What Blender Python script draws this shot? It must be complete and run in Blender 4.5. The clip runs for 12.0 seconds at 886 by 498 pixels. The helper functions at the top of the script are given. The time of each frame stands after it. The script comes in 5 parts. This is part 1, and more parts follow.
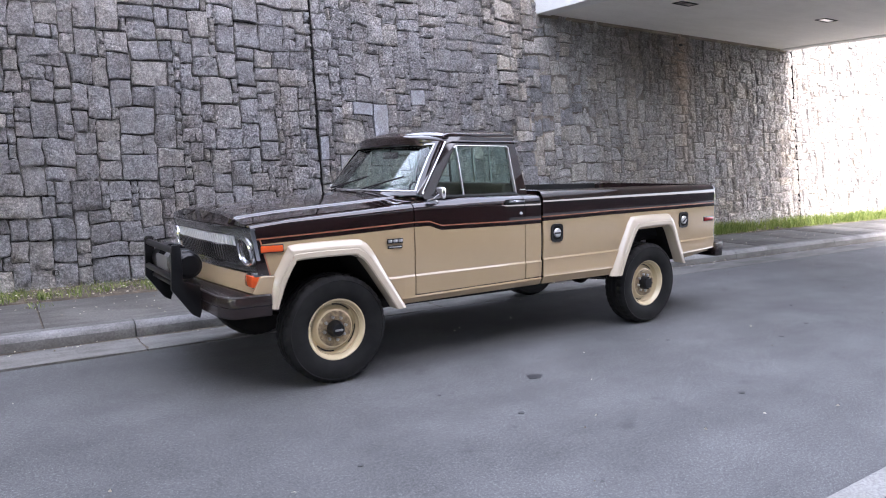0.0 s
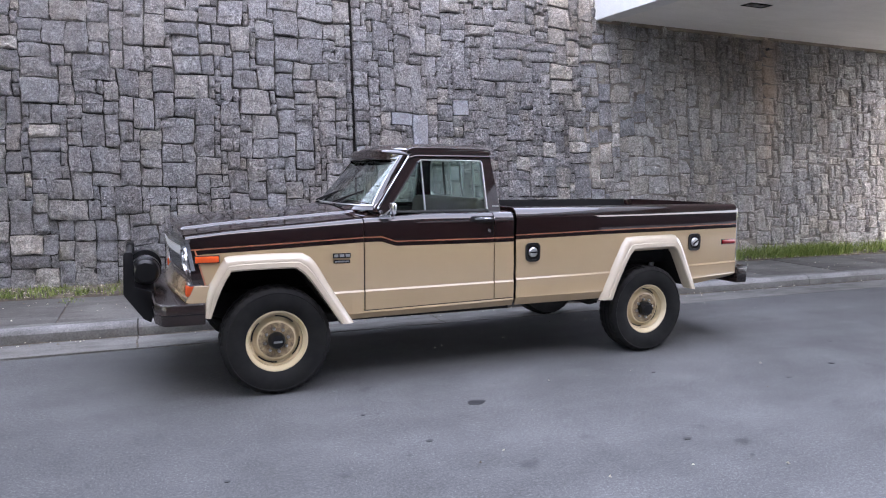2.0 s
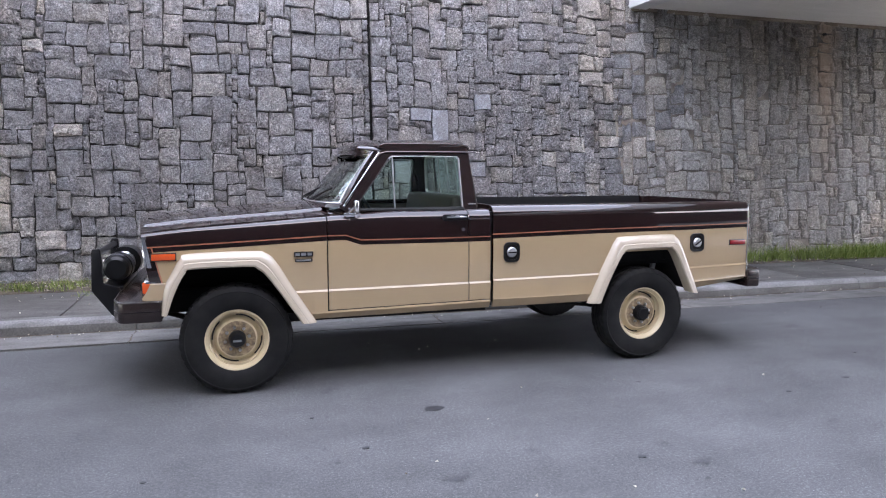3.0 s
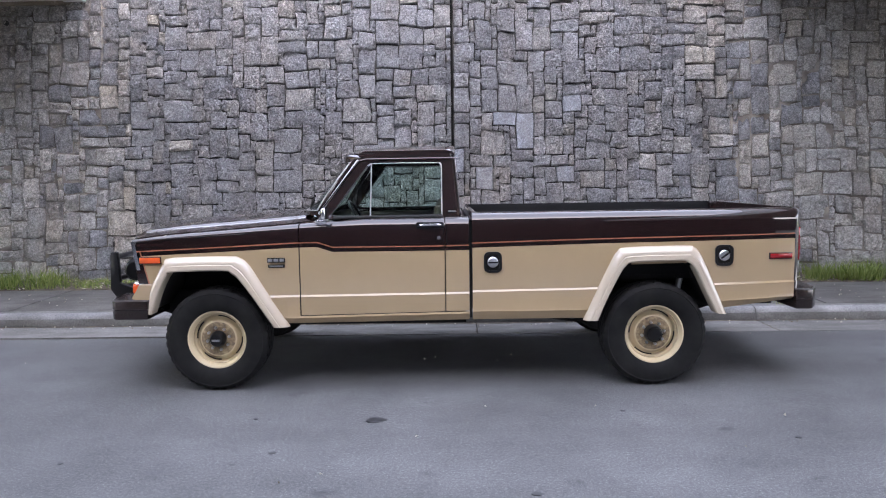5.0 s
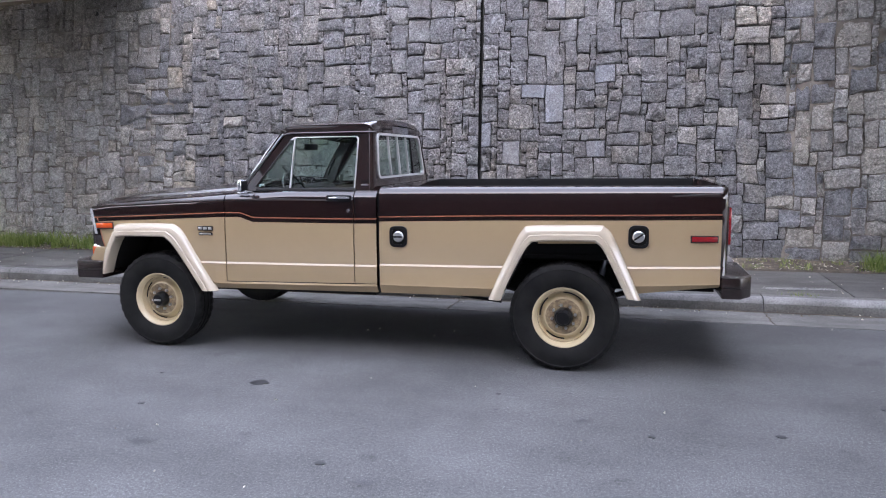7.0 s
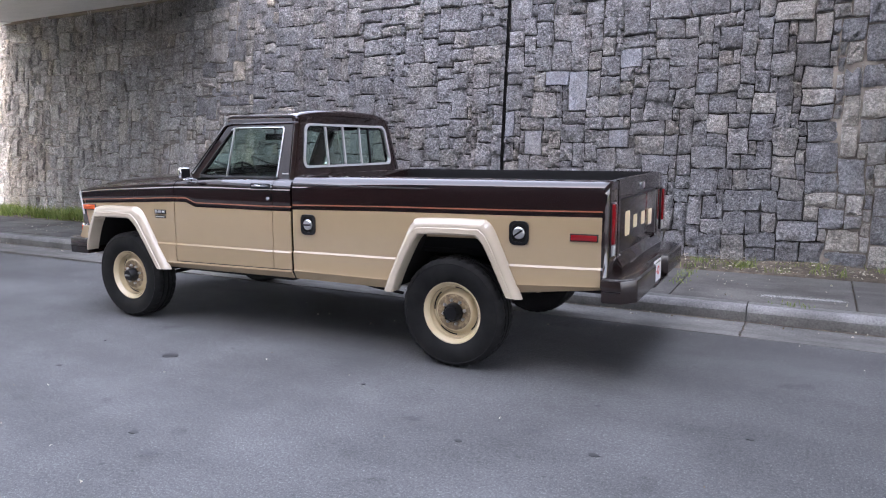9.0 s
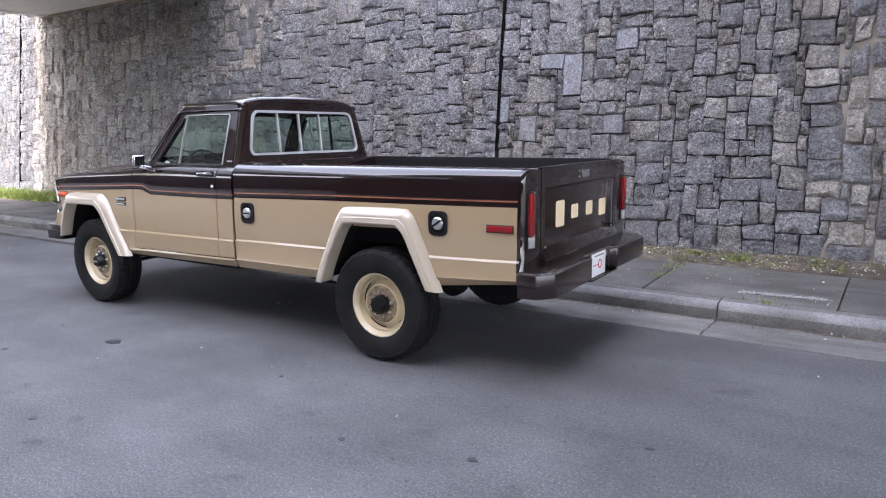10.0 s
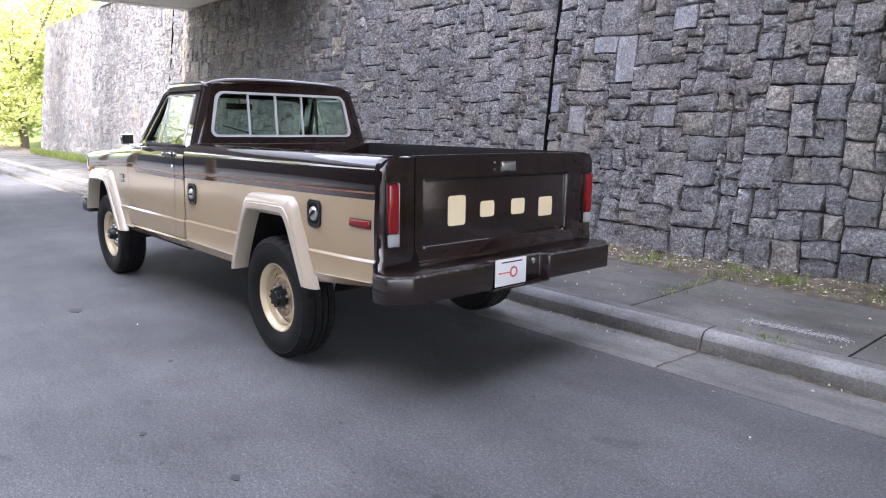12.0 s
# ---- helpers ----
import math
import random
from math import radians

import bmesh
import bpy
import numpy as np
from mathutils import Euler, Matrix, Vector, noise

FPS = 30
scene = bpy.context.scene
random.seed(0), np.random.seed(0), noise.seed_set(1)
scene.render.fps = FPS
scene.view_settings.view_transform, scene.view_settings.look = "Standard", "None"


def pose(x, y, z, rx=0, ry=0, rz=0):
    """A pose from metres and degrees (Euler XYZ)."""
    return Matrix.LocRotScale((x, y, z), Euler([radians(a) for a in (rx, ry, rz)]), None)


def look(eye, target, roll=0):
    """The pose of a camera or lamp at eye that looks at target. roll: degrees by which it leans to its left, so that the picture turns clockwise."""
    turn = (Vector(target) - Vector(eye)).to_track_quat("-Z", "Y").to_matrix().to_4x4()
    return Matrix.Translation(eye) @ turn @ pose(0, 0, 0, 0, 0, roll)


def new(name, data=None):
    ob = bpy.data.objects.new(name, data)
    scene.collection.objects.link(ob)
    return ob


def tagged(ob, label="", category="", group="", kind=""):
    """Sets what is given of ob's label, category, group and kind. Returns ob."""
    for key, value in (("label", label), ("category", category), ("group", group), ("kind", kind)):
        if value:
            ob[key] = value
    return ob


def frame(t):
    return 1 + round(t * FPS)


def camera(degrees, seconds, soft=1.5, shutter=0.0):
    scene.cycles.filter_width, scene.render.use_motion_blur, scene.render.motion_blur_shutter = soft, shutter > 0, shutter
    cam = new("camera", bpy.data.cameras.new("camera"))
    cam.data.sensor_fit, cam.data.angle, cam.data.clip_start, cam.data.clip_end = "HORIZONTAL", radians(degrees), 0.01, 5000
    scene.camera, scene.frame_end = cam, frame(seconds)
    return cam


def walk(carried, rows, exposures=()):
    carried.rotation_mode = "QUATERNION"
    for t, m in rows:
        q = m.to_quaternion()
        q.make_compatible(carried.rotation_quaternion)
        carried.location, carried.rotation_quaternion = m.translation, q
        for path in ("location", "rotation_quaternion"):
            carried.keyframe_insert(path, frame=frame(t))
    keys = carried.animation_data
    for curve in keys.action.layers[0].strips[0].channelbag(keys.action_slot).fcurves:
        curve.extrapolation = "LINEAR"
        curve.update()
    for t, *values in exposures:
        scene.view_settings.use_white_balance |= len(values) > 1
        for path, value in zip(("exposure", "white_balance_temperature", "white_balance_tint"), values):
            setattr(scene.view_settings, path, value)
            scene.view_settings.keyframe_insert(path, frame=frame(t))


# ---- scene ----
cam = camera(65.3, 12.0, soft=1.1)
PATH = [
    (0, (-2.073, -4.411, 1.593), (-0.964, -2.767, 1.338), -0.1),
    (0.5, (-1.815, -4.550, 1.611), (-0.765, -2.870, 1.343), 0.1),
    (1, (-1.541, -4.653, 1.635), (-0.576, -2.922, 1.367), -0.8),
    (1.5, (-1.235, -4.891, 1.68), (-0.359, -3.109, 1.442), 1.9),
    (2, (-0.85, -4.931, 1.669), (-0.06, -3.109, 1.429), 0.7),
    (2.5, (-0.474, -4.98, 1.677), (0.201, -3.113, 1.431), -1.1),
    (3, (-0.018, -5.032, 1.68), (0.566, -3.136, 1.426), 0.4),
    (3.2, (0.159, -5.016, 1.666), (0.69, -3.107, 1.395), 0.3),
    (4.8, (1.602, -5.122, 1.684), (1.638, -3.138, 1.433), -0.5),
    (5, (1.746, -5.131, 1.678), (1.74, -3.145, 1.442), -0.8),
    (5.5, (2.228, -5.168, 1.687), (2.12, -3.189, 1.423), -0.6),
    (6, (2.69, -5.083, 1.673), (2.47, -3.115, 1.393), -0.6),
    (6.5, (3.19, -5.022, 1.655), (2.805, -3.082, 1.354), -0.8),
    (7, (3.666, -4.896, 1.64), (3.188, -2.977, 1.341), -0.8),
    (7.5, (4.148, -4.747, 1.626), (3.569, -2.86, 1.307), -0.7),
    (7.7, (4.346, -4.69, 1.654), (3.739, -2.815, 1.318), -0.8),
    (9.3, (5.693, -4.011, 1.619), (4.715, -2.3, 1.275), -0.6),
    (9.5, (5.837, -3.869, 1.599), (4.829, -2.184, 1.219), -0.7),
    (10, (6.191, -3.577, 1.612), (5.12, -1.926, 1.252), -1.1),
    (10.5, (6.527, -3.283, 1.618), (5.359, -1.698, 1.266), -0.3),
    (11, (6.758, -2.887, 1.541), (5.508, -1.351, 1.26), 0.9),
    (11.5, (7.038, -2.5, 1.531), (5.655, -1.097, 1.188), 0.3),
    (12, (7.243, -2.076, 1.529), (5.783, -0.761, 1.157), 0.1),
]
walk(cam, [(t, look(eye, target, roll)) for t, eye, target, roll in PATH], exposures=((0, 3.3, 6080, 19), (12, 3.3, 6080, 19)))

# ---- world, sun, exposure ----
SUN_UP, SUN_TURN = 30.0, 90.0  # height of the sun, and its turn from +x towards -y
sun_way = Vector((math.cos(radians(SUN_UP)) * math.cos(radians(SUN_TURN)), -math.cos(radians(SUN_UP)) * math.sin(radians(SUN_TURN)), math.sin(radians(SUN_UP))))
world = bpy.data.worlds.new("world")
scene.world = world
world.use_nodes = True
wn = world.node_tree.nodes
sky = wn.new("ShaderNodeTexSky")
sky.sky_type, sky.sun_disc = "NISHITA", False
sky.sun_elevation, sky.sun_rotation = radians(SUN_UP), radians(90 + SUN_TURN)
sky.air_density, sky.dust_density, sky.ozone_density = 1.0, 4.5, 1.0
wn["Background"].inputs["Strength"].default_value = 0.15
haze = wn.new("ShaderNodeMix")  # a thin, even veil of high cloud
haze.data_type = "RGBA"
haze.inputs[0].default_value, haze.inputs[7].default_value = 0.5, (4.6, 4.7, 4.9, 1)
world.node_tree.links.new(sky.outputs[0], haze.inputs[6])
world.node_tree.links.new(haze.outputs[2], wn["Background"].inputs["Color"])
sun = new("sun", bpy.data.lights.new("sun", "SUN"))
sun.data.energy, sun.data.angle, sun.data.color = 1.9, radians(12), (1.0, 0.95, 0.89)
sun.matrix_world = look(sun_way * 30, (0, 0, 0))


# ---- materials ----
def mat(name, col, rough=0.6, metal=0.0, coat=0.0, spec=0.5):
    """A material of one colour, to which nodes are added below."""
    m = bpy.data.materials.new(name)
    m.use_nodes = True
    b = m.node_tree.nodes["Principled BSDF"]
    b.inputs["Base Color"].default_value = (*col, 1)
    b.inputs["Roughness"].default_value = rough
    b.inputs["Metallic"].default_value = metal
    b.inputs["Coat Weight"].default_value = coat
    b.inputs["Coat Roughness"].default_value = 0.03
    b.inputs["Specular IOR Level"].default_value = spec
    return m


def nodes(m):
    return m.node_tree.nodes, m.node_tree.links, m.node_tree.nodes["Principled BSDF"]


def noise_tex(m, scale, detail=4.0, rough=0.55, stretch=None, kind="Position"):
    n, l, b = nodes(m)
    t = n.new("ShaderNodeTexNoise")
    t.inputs["Scale"].default_value, t.inputs["Detail"].default_value, t.inputs["Roughness"].default_value = scale, detail, rough
    g = n.new("ShaderNodeNewGeometry") if kind == "Position" else n.new("ShaderNodeTexCoord")
    src = g.outputs[kind]
    if stretch:
        mp = n.new("ShaderNodeMapping")
        mp.inputs["Scale"].default_value = stretch
        l.new(src, mp.inputs[0])
        src = mp.outputs[0]
    l.new(src, t.inputs["Vector"])
    return t.outputs["Fac"]


def ramp(m, fac, stops):
    n, l, b = nodes(m)
    r = n.new("ShaderNodeValToRGB")
    while len(r.color_ramp.elements) < len(stops):
        r.color_ramp.elements.new(0.5)
    for e, (p, c) in zip(r.color_ramp.elements, stops):
        e.position, e.color = p, (*c, 1) if len(c) == 3 else (c[0], c[0], c[0], 1)
    l.new(fac, r.inputs[0])
    return r.outputs[0]


def blend(m, a, b_, fac, how="MIX"):
    """Mixes two colours (sockets or tuples) by a socket or a number."""
    n, l, b = nodes(m)
    x = n.new("ShaderNodeMix")
    x.data_type, x.blend_type = "RGBA", how
    for sock, v in ((x.inputs[6], a), (x.inputs[7], b_), (x.inputs[0], fac)):
        if isinstance(v, (int, float)):
            sock.default_value = v
        elif isinstance(v, tuple):
            sock.default_value = (*v, 1)
        else:
            l.new(v, sock)
    return x.outputs[2]


def bump(m, height, strength=0.3, dist=0.01):
    n, l, b = nodes(m)
    x = n.new("ShaderNodeBump")
    x.inputs["Strength"].default_value, x.inputs["Distance"].default_value = strength, dist
    l.new(height, x.inputs["Height"])
    l.new(x.outputs[0], b.inputs["Normal"])


def colour(m, sock):
    m.node_tree.links.new(sock, m.node_tree.nodes["Principled BSDF"].inputs["Base Color"])


def rough_from(m, sock):
    m.node_tree.links.new(sock, m.node_tree.nodes["Principled BSDF"].inputs["Roughness"])


def granite(name, dark, light, relief):
    """Grey granite: speckle, blotches and a tone of its own for each stone."""
    m = mat(name, light, 0.9, spec=0.25)
    n, l, b = nodes(m)
    info, geo = n.new("ShaderNodeObjectInfo"), n.new("ShaderNodeNewGeometry")
    add = n.new("ShaderNodeMath")
    add.operation = "ADD"
    l.new(info.outputs["Random"], add.inputs[0])
    l.new(geo.outputs["Random Per Island"], add.inputs[1])
    fract = n.new("ShaderNodeMath")
    fract.operation = "FRACT"
    l.new(add.outputs[0], fract.inputs[0])
    tone = ramp(m, fract.outputs[0], [(0.0, dark), (0.25, tuple((a * 0.55 + c * 0.45) for a, c in zip(dark, light))),
                                      (0.7, light), (0.86, (light[0] * 1.02, light[1] * 0.98, light[2] * 0.9)), (1.0, tuple(min(c * 1.14, 0.7) for c in light))])
    speck = ramp(m, noise_tex(m, 40, 5, 0.9), [(0.34, (0.22, 0.22, 0.23)), (0.5, (0.93, 0.93, 0.93)), (0.64, (2.1, 2.1, 2.08))])
    blot = ramp(m, noise_tex(m, 5.5, 5, 0.65), [(0.3, (0.72, 0.7, 0.68)), (0.55, (1.0, 1.0, 1.0)), (0.75, (1.12, 1.12, 1.12))])
    chip = ramp(m, noise_tex(m, 17, 4, 0.6), [(0.36, (0.58, 0.58, 0.58)), (0.5, (1.0, 1.0, 1.0)), (0.64, (1.32, 1.32, 1.32))])
    tone = blend(m, tone, chip, 0.5 if relief > 0.5 else 0.2, "MULTIPLY")
    c = blend(m, blend(m, tone, speck, 0.8, "MULTIPLY"), blot, 0.9, "MULTIPLY")
    # rust-coloured water stains with ragged outlines, here and there
    rust = ramp(m, noise_tex(m, 1.1, 7, 0.65, (1.6, 1, 0.45)), [(0.46, (0.0,)), (0.7, (1.0,))])
    c = blend(m, c, blend(m, c, (0.96, 0.89, 0.81), 1.0, "MULTIPLY"), rust)
    # one old drip below the weep pipe, pale and orange
    pos = n.new("ShaderNodeSeparateXYZ")
    l.new(geo.outputs["Position"], pos.inputs[0])
    dx = n.new("ShaderNodeMath")
    dx.operation = "SUBTRACT"
    dx.inputs[1].default_value = 9.67
    l.new(pos.outputs["X"], dx.inputs[0])
    wob = n.new("ShaderNodeMath")
    wob.operation = "MULTIPLY_ADD"
    wob.inputs[1].default_value = 0.35
    l.new(noise_tex(m, 1.8, 3), wob.inputs[0])
    l.new(dx.outputs[0], wob.inputs[2])
    off = n.new("ShaderNodeMath")
    off.operation = "SUBTRACT"
    off.inputs[1].default_value = 0.17
    l.new(wob.outputs[0], off.inputs[0])
    ab = n.new("ShaderNodeMath")
    ab.operation = "ABSOLUTE"
    l.new(off.outputs[0], ab.inputs[0])
    line = ramp(m, ab.outputs[0], [(0.04, (0.9,)), (0.14, (0.5,)), (0.4, (0.0,))])
    drip = n.new("ShaderNodeMath")
    drip.operation = "MULTIPLY"
    up = n.new("ShaderNodeMapRange")
    up.inputs["From Min"].default_value, up.inputs["From Max"].default_value = 0.9, 3.2
    l.new(pos.outputs["Z"], up.inputs[0])
    l.new(line, drip.inputs[0])
    l.new(up.outputs[0], drip.inputs[1])
    c = blend(m, c, (0.5, 0.4, 0.31), drip.outputs[0])
    # ragged dark brown patches under the decks: water stain, with the decks' shade put into the colour
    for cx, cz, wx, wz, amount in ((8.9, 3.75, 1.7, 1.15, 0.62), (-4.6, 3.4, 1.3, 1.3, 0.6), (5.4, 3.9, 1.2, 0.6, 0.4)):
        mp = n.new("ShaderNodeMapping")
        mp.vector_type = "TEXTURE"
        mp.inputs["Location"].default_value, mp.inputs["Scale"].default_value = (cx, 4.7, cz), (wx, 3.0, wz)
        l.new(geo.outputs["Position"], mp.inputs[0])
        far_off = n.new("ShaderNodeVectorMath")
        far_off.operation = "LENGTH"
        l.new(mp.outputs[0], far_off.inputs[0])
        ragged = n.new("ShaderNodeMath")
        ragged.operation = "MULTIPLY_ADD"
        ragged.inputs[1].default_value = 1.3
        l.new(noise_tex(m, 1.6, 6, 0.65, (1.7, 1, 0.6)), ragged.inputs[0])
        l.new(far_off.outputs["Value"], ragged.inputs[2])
        stain_shade = ramp(m, ragged.outputs[0], [(0.75, (amount,)), (1.0, (amount * 0.75,))])
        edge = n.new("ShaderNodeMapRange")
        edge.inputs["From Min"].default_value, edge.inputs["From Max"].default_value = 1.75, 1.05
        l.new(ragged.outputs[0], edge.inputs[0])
        stain_shade_mask = n.new("ShaderNodeMath")
        stain_shade_mask.operation = "MULTIPLY"
        l.new(edge.outputs[0], stain_shade_mask.inputs[0])
        l.new(stain_shade, stain_shade_mask.inputs[1])
        c = blend(m, c, blend(m, c, (0.36, 0.3, 0.25), 1.0, "MULTIPLY"), stain_shade_mask.outputs[0])
    colour(m, c)
    h = blend(m, noise_tex(m, 9, 6, 0.75), noise_tex(m, 30, 5, 0.85), 0.5)
    bump(m, h, relief, 0.45)
    return m


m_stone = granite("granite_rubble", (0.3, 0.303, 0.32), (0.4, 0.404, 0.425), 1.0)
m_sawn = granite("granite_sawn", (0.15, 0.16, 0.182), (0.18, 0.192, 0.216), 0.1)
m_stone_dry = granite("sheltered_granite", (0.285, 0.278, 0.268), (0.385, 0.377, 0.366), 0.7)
m_void = mat("deep_black", (0.005, 0.005, 0.005), 0.95, spec=0.05)
m_liner = mat("black_bed_liner", (0.007, 0.007, 0.0075), 0.8, spec=0.15)
m_chalk = mat("pale_scuff", (0.42, 0.42, 0.41), 0.9)
m_dark = mat("dark_blocker", (0.035, 0.035, 0.036), 0.9)
m_mortar = mat("joint_mortar", (0.13, 0.127, 0.122), 0.95)
colour(m_mortar, ramp(m_mortar, noise_tex(m_mortar, 3, 4), [(0.35, (0.024, 0.024, 0.024)), (0.65, (0.105, 0.101, 0.093))]))

m_mortar_pale = mat("pale_flush_mortar", (0.3, 0.27, 0.235), 0.95)
colour(m_mortar_pale, ramp(m_mortar_pale, noise_tex(m_mortar_pale, 4, 5), [(0.35, (0.09, 0.078, 0.066)), (0.65, (0.25, 0.226, 0.197))]))

m_asphalt = mat("worn_asphalt", (0.13, 0.13, 0.14), 0.82, spec=0.35)
grit = ramp(m_asphalt, noise_tex(m_asphalt, 55, 5, 1.0), [(0.3, (0.3, 0.3, 0.31)), (0.45, (0.76, 0.75, 0.75)), (0.55, (1.1, 1.1, 1.1)), (0.66, (2.3, 2.3, 2.3)), (0.76, (4.4, 4.4, 4.4))])
patch = ramp(m_asphalt, noise_tex(m_asphalt, 0.9, 7, 0.68), [(0.3, (0.073, 0.074, 0.0745)), (0.5, (0.099, 0.1, 0.1005)), (0.7, (0.126, 0.127, 0.1275))])
wear = ramp(m_asphalt, noise_tex(m_asphalt, 1.4, 5, 0.6, (0.25, 1.2, 1)), [(0.35, (0.86, 0.86, 0.86)), (0.65, (1.1, 1.1, 1.1))])
oil = ramp(m_asphalt, noise_tex(m_asphalt, 2.3, 3, 0.5), [(0.68, (1.0, 1.0, 1.0)), (0.76, (0.7, 0.7, 0.7))])
chips = ramp(m_asphalt, noise_tex(m_asphalt, 120, 4, 0.85), [(0.32, (0.45, 0.45, 0.45)), (0.46, (0.88, 0.88, 0.88)), (0.58, (1.05, 1.05, 1.05)), (0.66, (2.3, 2.3, 2.26)), (0.74, (3.4, 3.4, 3.3))])
patch = blend(m_asphalt, patch, chips, 1.0, "MULTIPLY")
colour(m_asphalt, blend(m_asphalt, blend(m_asphalt, blend(m_asphalt, patch, wear, 1.0, "MULTIPLY"), grit, 0.9, "MULTIPLY"), oil, 1.0, "MULTIPLY"))
bump(m_asphalt, noise_tex(m_asphalt, 120, 3, 0.8), 0.14, 0.006)
m_tar = mat("tar", (0.022, 0.022, 0.024), 0.6)


def concrete(name, lo, hi, scale=1.2, pits=0.8, stains=0.7):
    m = mat(name, hi, 0.9, spec=0.3)
    base = ramp(m, noise_tex(m, scale, 7, 0.65), [(0.3, lo), (0.7, hi)])
    fine = ramp(m, noise_tex(m, 60, 4, 0.7), [(0.3, (0.58, 0.58, 0.57)), (0.5, (1.0, 1.0, 1.0)), (0.7, (1.35, 1.34, 1.32))])
    stain = ramp(m, noise_tex(m, 3.2, 5, 0.6, (0.5, 1.5, 1)), [(0.42, (0.66, 0.65, 0.63)), (0.56, (1.0, 1.0, 1.0))])
    n, l, b = nodes(m)
    info = n.new("ShaderNodeObjectInfo")
    tone = ramp(m, info.outputs["Random"], [(0.0, (0.88, 0.88, 0.88)), (1.0, (1.08, 1.08, 1.07))])
    colour(m, blend(m, blend(m, blend(m, base, fine, pits, "MULTIPLY"), stain, stains, "MULTIPLY"), tone, 1.0, "MULTIPLY"))
    bump(m, noise_tex(m, 45, 5, 0.7), 0.35, 0.006)
    return m


m_walk = concrete("pavement_concrete", (0.068, 0.065, 0.062), (0.135, 0.13, 0.122))
m_kerb = concrete("kerb_concrete", (0.085, 0.083, 0.079), (0.165, 0.161, 0.154), 1.6)
m_lip = concrete("worn_kerb_edge", (0.15, 0.149, 0.15), (0.27, 0.266, 0.266), 2.2)
m_gutter = concrete("gutter_concrete", (0.125, 0.122, 0.116), (0.205, 0.201, 0.192), 1.4)
m_deck = concrete("deck_concrete", (0.66, 0.64, 0.6), (0.74, 0.72, 0.685), 0.5, 0.2, 0.12)
m_near = concrete("pale_pavement_concrete", (0.2, 0.196, 0.188), (0.3, 0.295, 0.285), 1.3)
m_fascia = concrete("painted_fascia_concrete", (0.7, 0.7, 0.68), (0.78, 0.78, 0.76), 0.4, 0.2, 0.15)
m_bearing = concrete("stained_bearing_strip", (0.16, 0.125, 0.09), (0.3, 0.255, 0.2), 1.5)
m_soil = mat("verge_soil", (0.1, 0.08, 0.055), 0.95)
colour(m_soil, ramp(m_soil, noise_tex(m_soil, 9, 6, 0.7), [(0.3, (0.03, 0.024, 0.018)), (0.52, (0.08, 0.064, 0.046)), (0.72, (0.2, 0.165, 0.12))]))
bump(m_soil, noise_tex(m_soil, 30, 5, 0.7), 0.8, 0.02)
m_lawn = mat("lawn", (0.09, 0.14, 0.03), 0.9)
colour(m_lawn, ramp(m_lawn, noise_tex(m_lawn, 2.5, 7, 0.7), [(0.3, (0.07, 0.11, 0.02)), (0.6, (0.14, 0.2, 0.04)), (0.8, (0.24, 0.25, 0.08))]))


def leafy(name, lo, hi):
    m = mat(name, hi, 0.6, spec=0.3)
    n, l, b = nodes(m)
    geo = n.new("ShaderNodeNewGeometry")
    colour(m, ramp(m, geo.outputs["Random Per Island"], [(0.0, lo), (1.0, hi)]))
    t, x = n.new("ShaderNodeBsdfTranslucent"), n.new("ShaderNodeMixShader")
    x.inputs[0].default_value = 0.4
    l.new(b.inputs["Base Color"].links[0].from_socket, t.inputs[0])
    l.new(b.outputs[0], x.inputs[1])
    l.new(t.outputs[0], x.inputs[2])
    l.new(x.outputs[0], n["Material Output"].inputs["Surface"])
    return m


m_blade = leafy("grass_blades", (0.09, 0.15, 0.025), (0.3, 0.34, 0.11))
m_leaf = leafy("spring_leaves", (0.3, 0.35, 0.09), (0.62, 0.62, 0.26))
m_litter = leafy("dry_leaf_litter", (0.14, 0.1, 0.06), (0.75, 0.7, 0.58))
m_bark = mat("bark", (0.1, 0.075, 0.05), 0.9)
bump(m_bark, noise_tex(m_bark, 12, 5, 0.7, (3, 3, 0.5)), 0.8, 0.03)


def paint(name, col, rough=0.16, coat=0.6):
    """Glossy car paint with faint orange peel and dust."""
    m = mat(name, col, rough, coat=coat)
    dust = ramp(m, noise_tex(m, 7, 6, 0.65), [(0.35, tuple(c * 0.985 for c in col)), (0.7, tuple(min(1, c * 1.015 + 0.0004) for c in col))])
    colour(m, dust)
    rough_from(m, ramp(m, noise_tex(m, 11, 5, 0.6), [(0.35, (rough * 0.8,)), (0.7, (rough * 1.35,))]))
    bump(m, noise_tex(m, 9, 2, 0.5), 0.02, 0.004)
    return m


m_brown = paint("dark_brown_paint", (0.0125, 0.0056, 0.005), 0.05, 1.0)
m_brown.node_tree.nodes["Principled BSDF"].inputs["Specular IOR Level"].default_value = 0.2
m_brown.node_tree.nodes["Principled BSDF"].inputs["Coat IOR"].default_value = 1.55
m_gate = paint("dusty_brown_paint", (0.014, 0.0066, 0.0058), 0.2, 0.5)
m_tan = paint("tan_paint", (0.345, 0.255, 0.15), 0.12, 0.6)
m_flare = paint("pale_tan_flare_paint", (0.455, 0.39, 0.3), 0.08, 0.8)
m_rim = paint("cream_wheel_paint", (0.55, 0.455, 0.29), 0.16, 0.5)
m_grime = mat("brake_dust_and_rust", (0.2, 0.15, 0.09), 0.7)
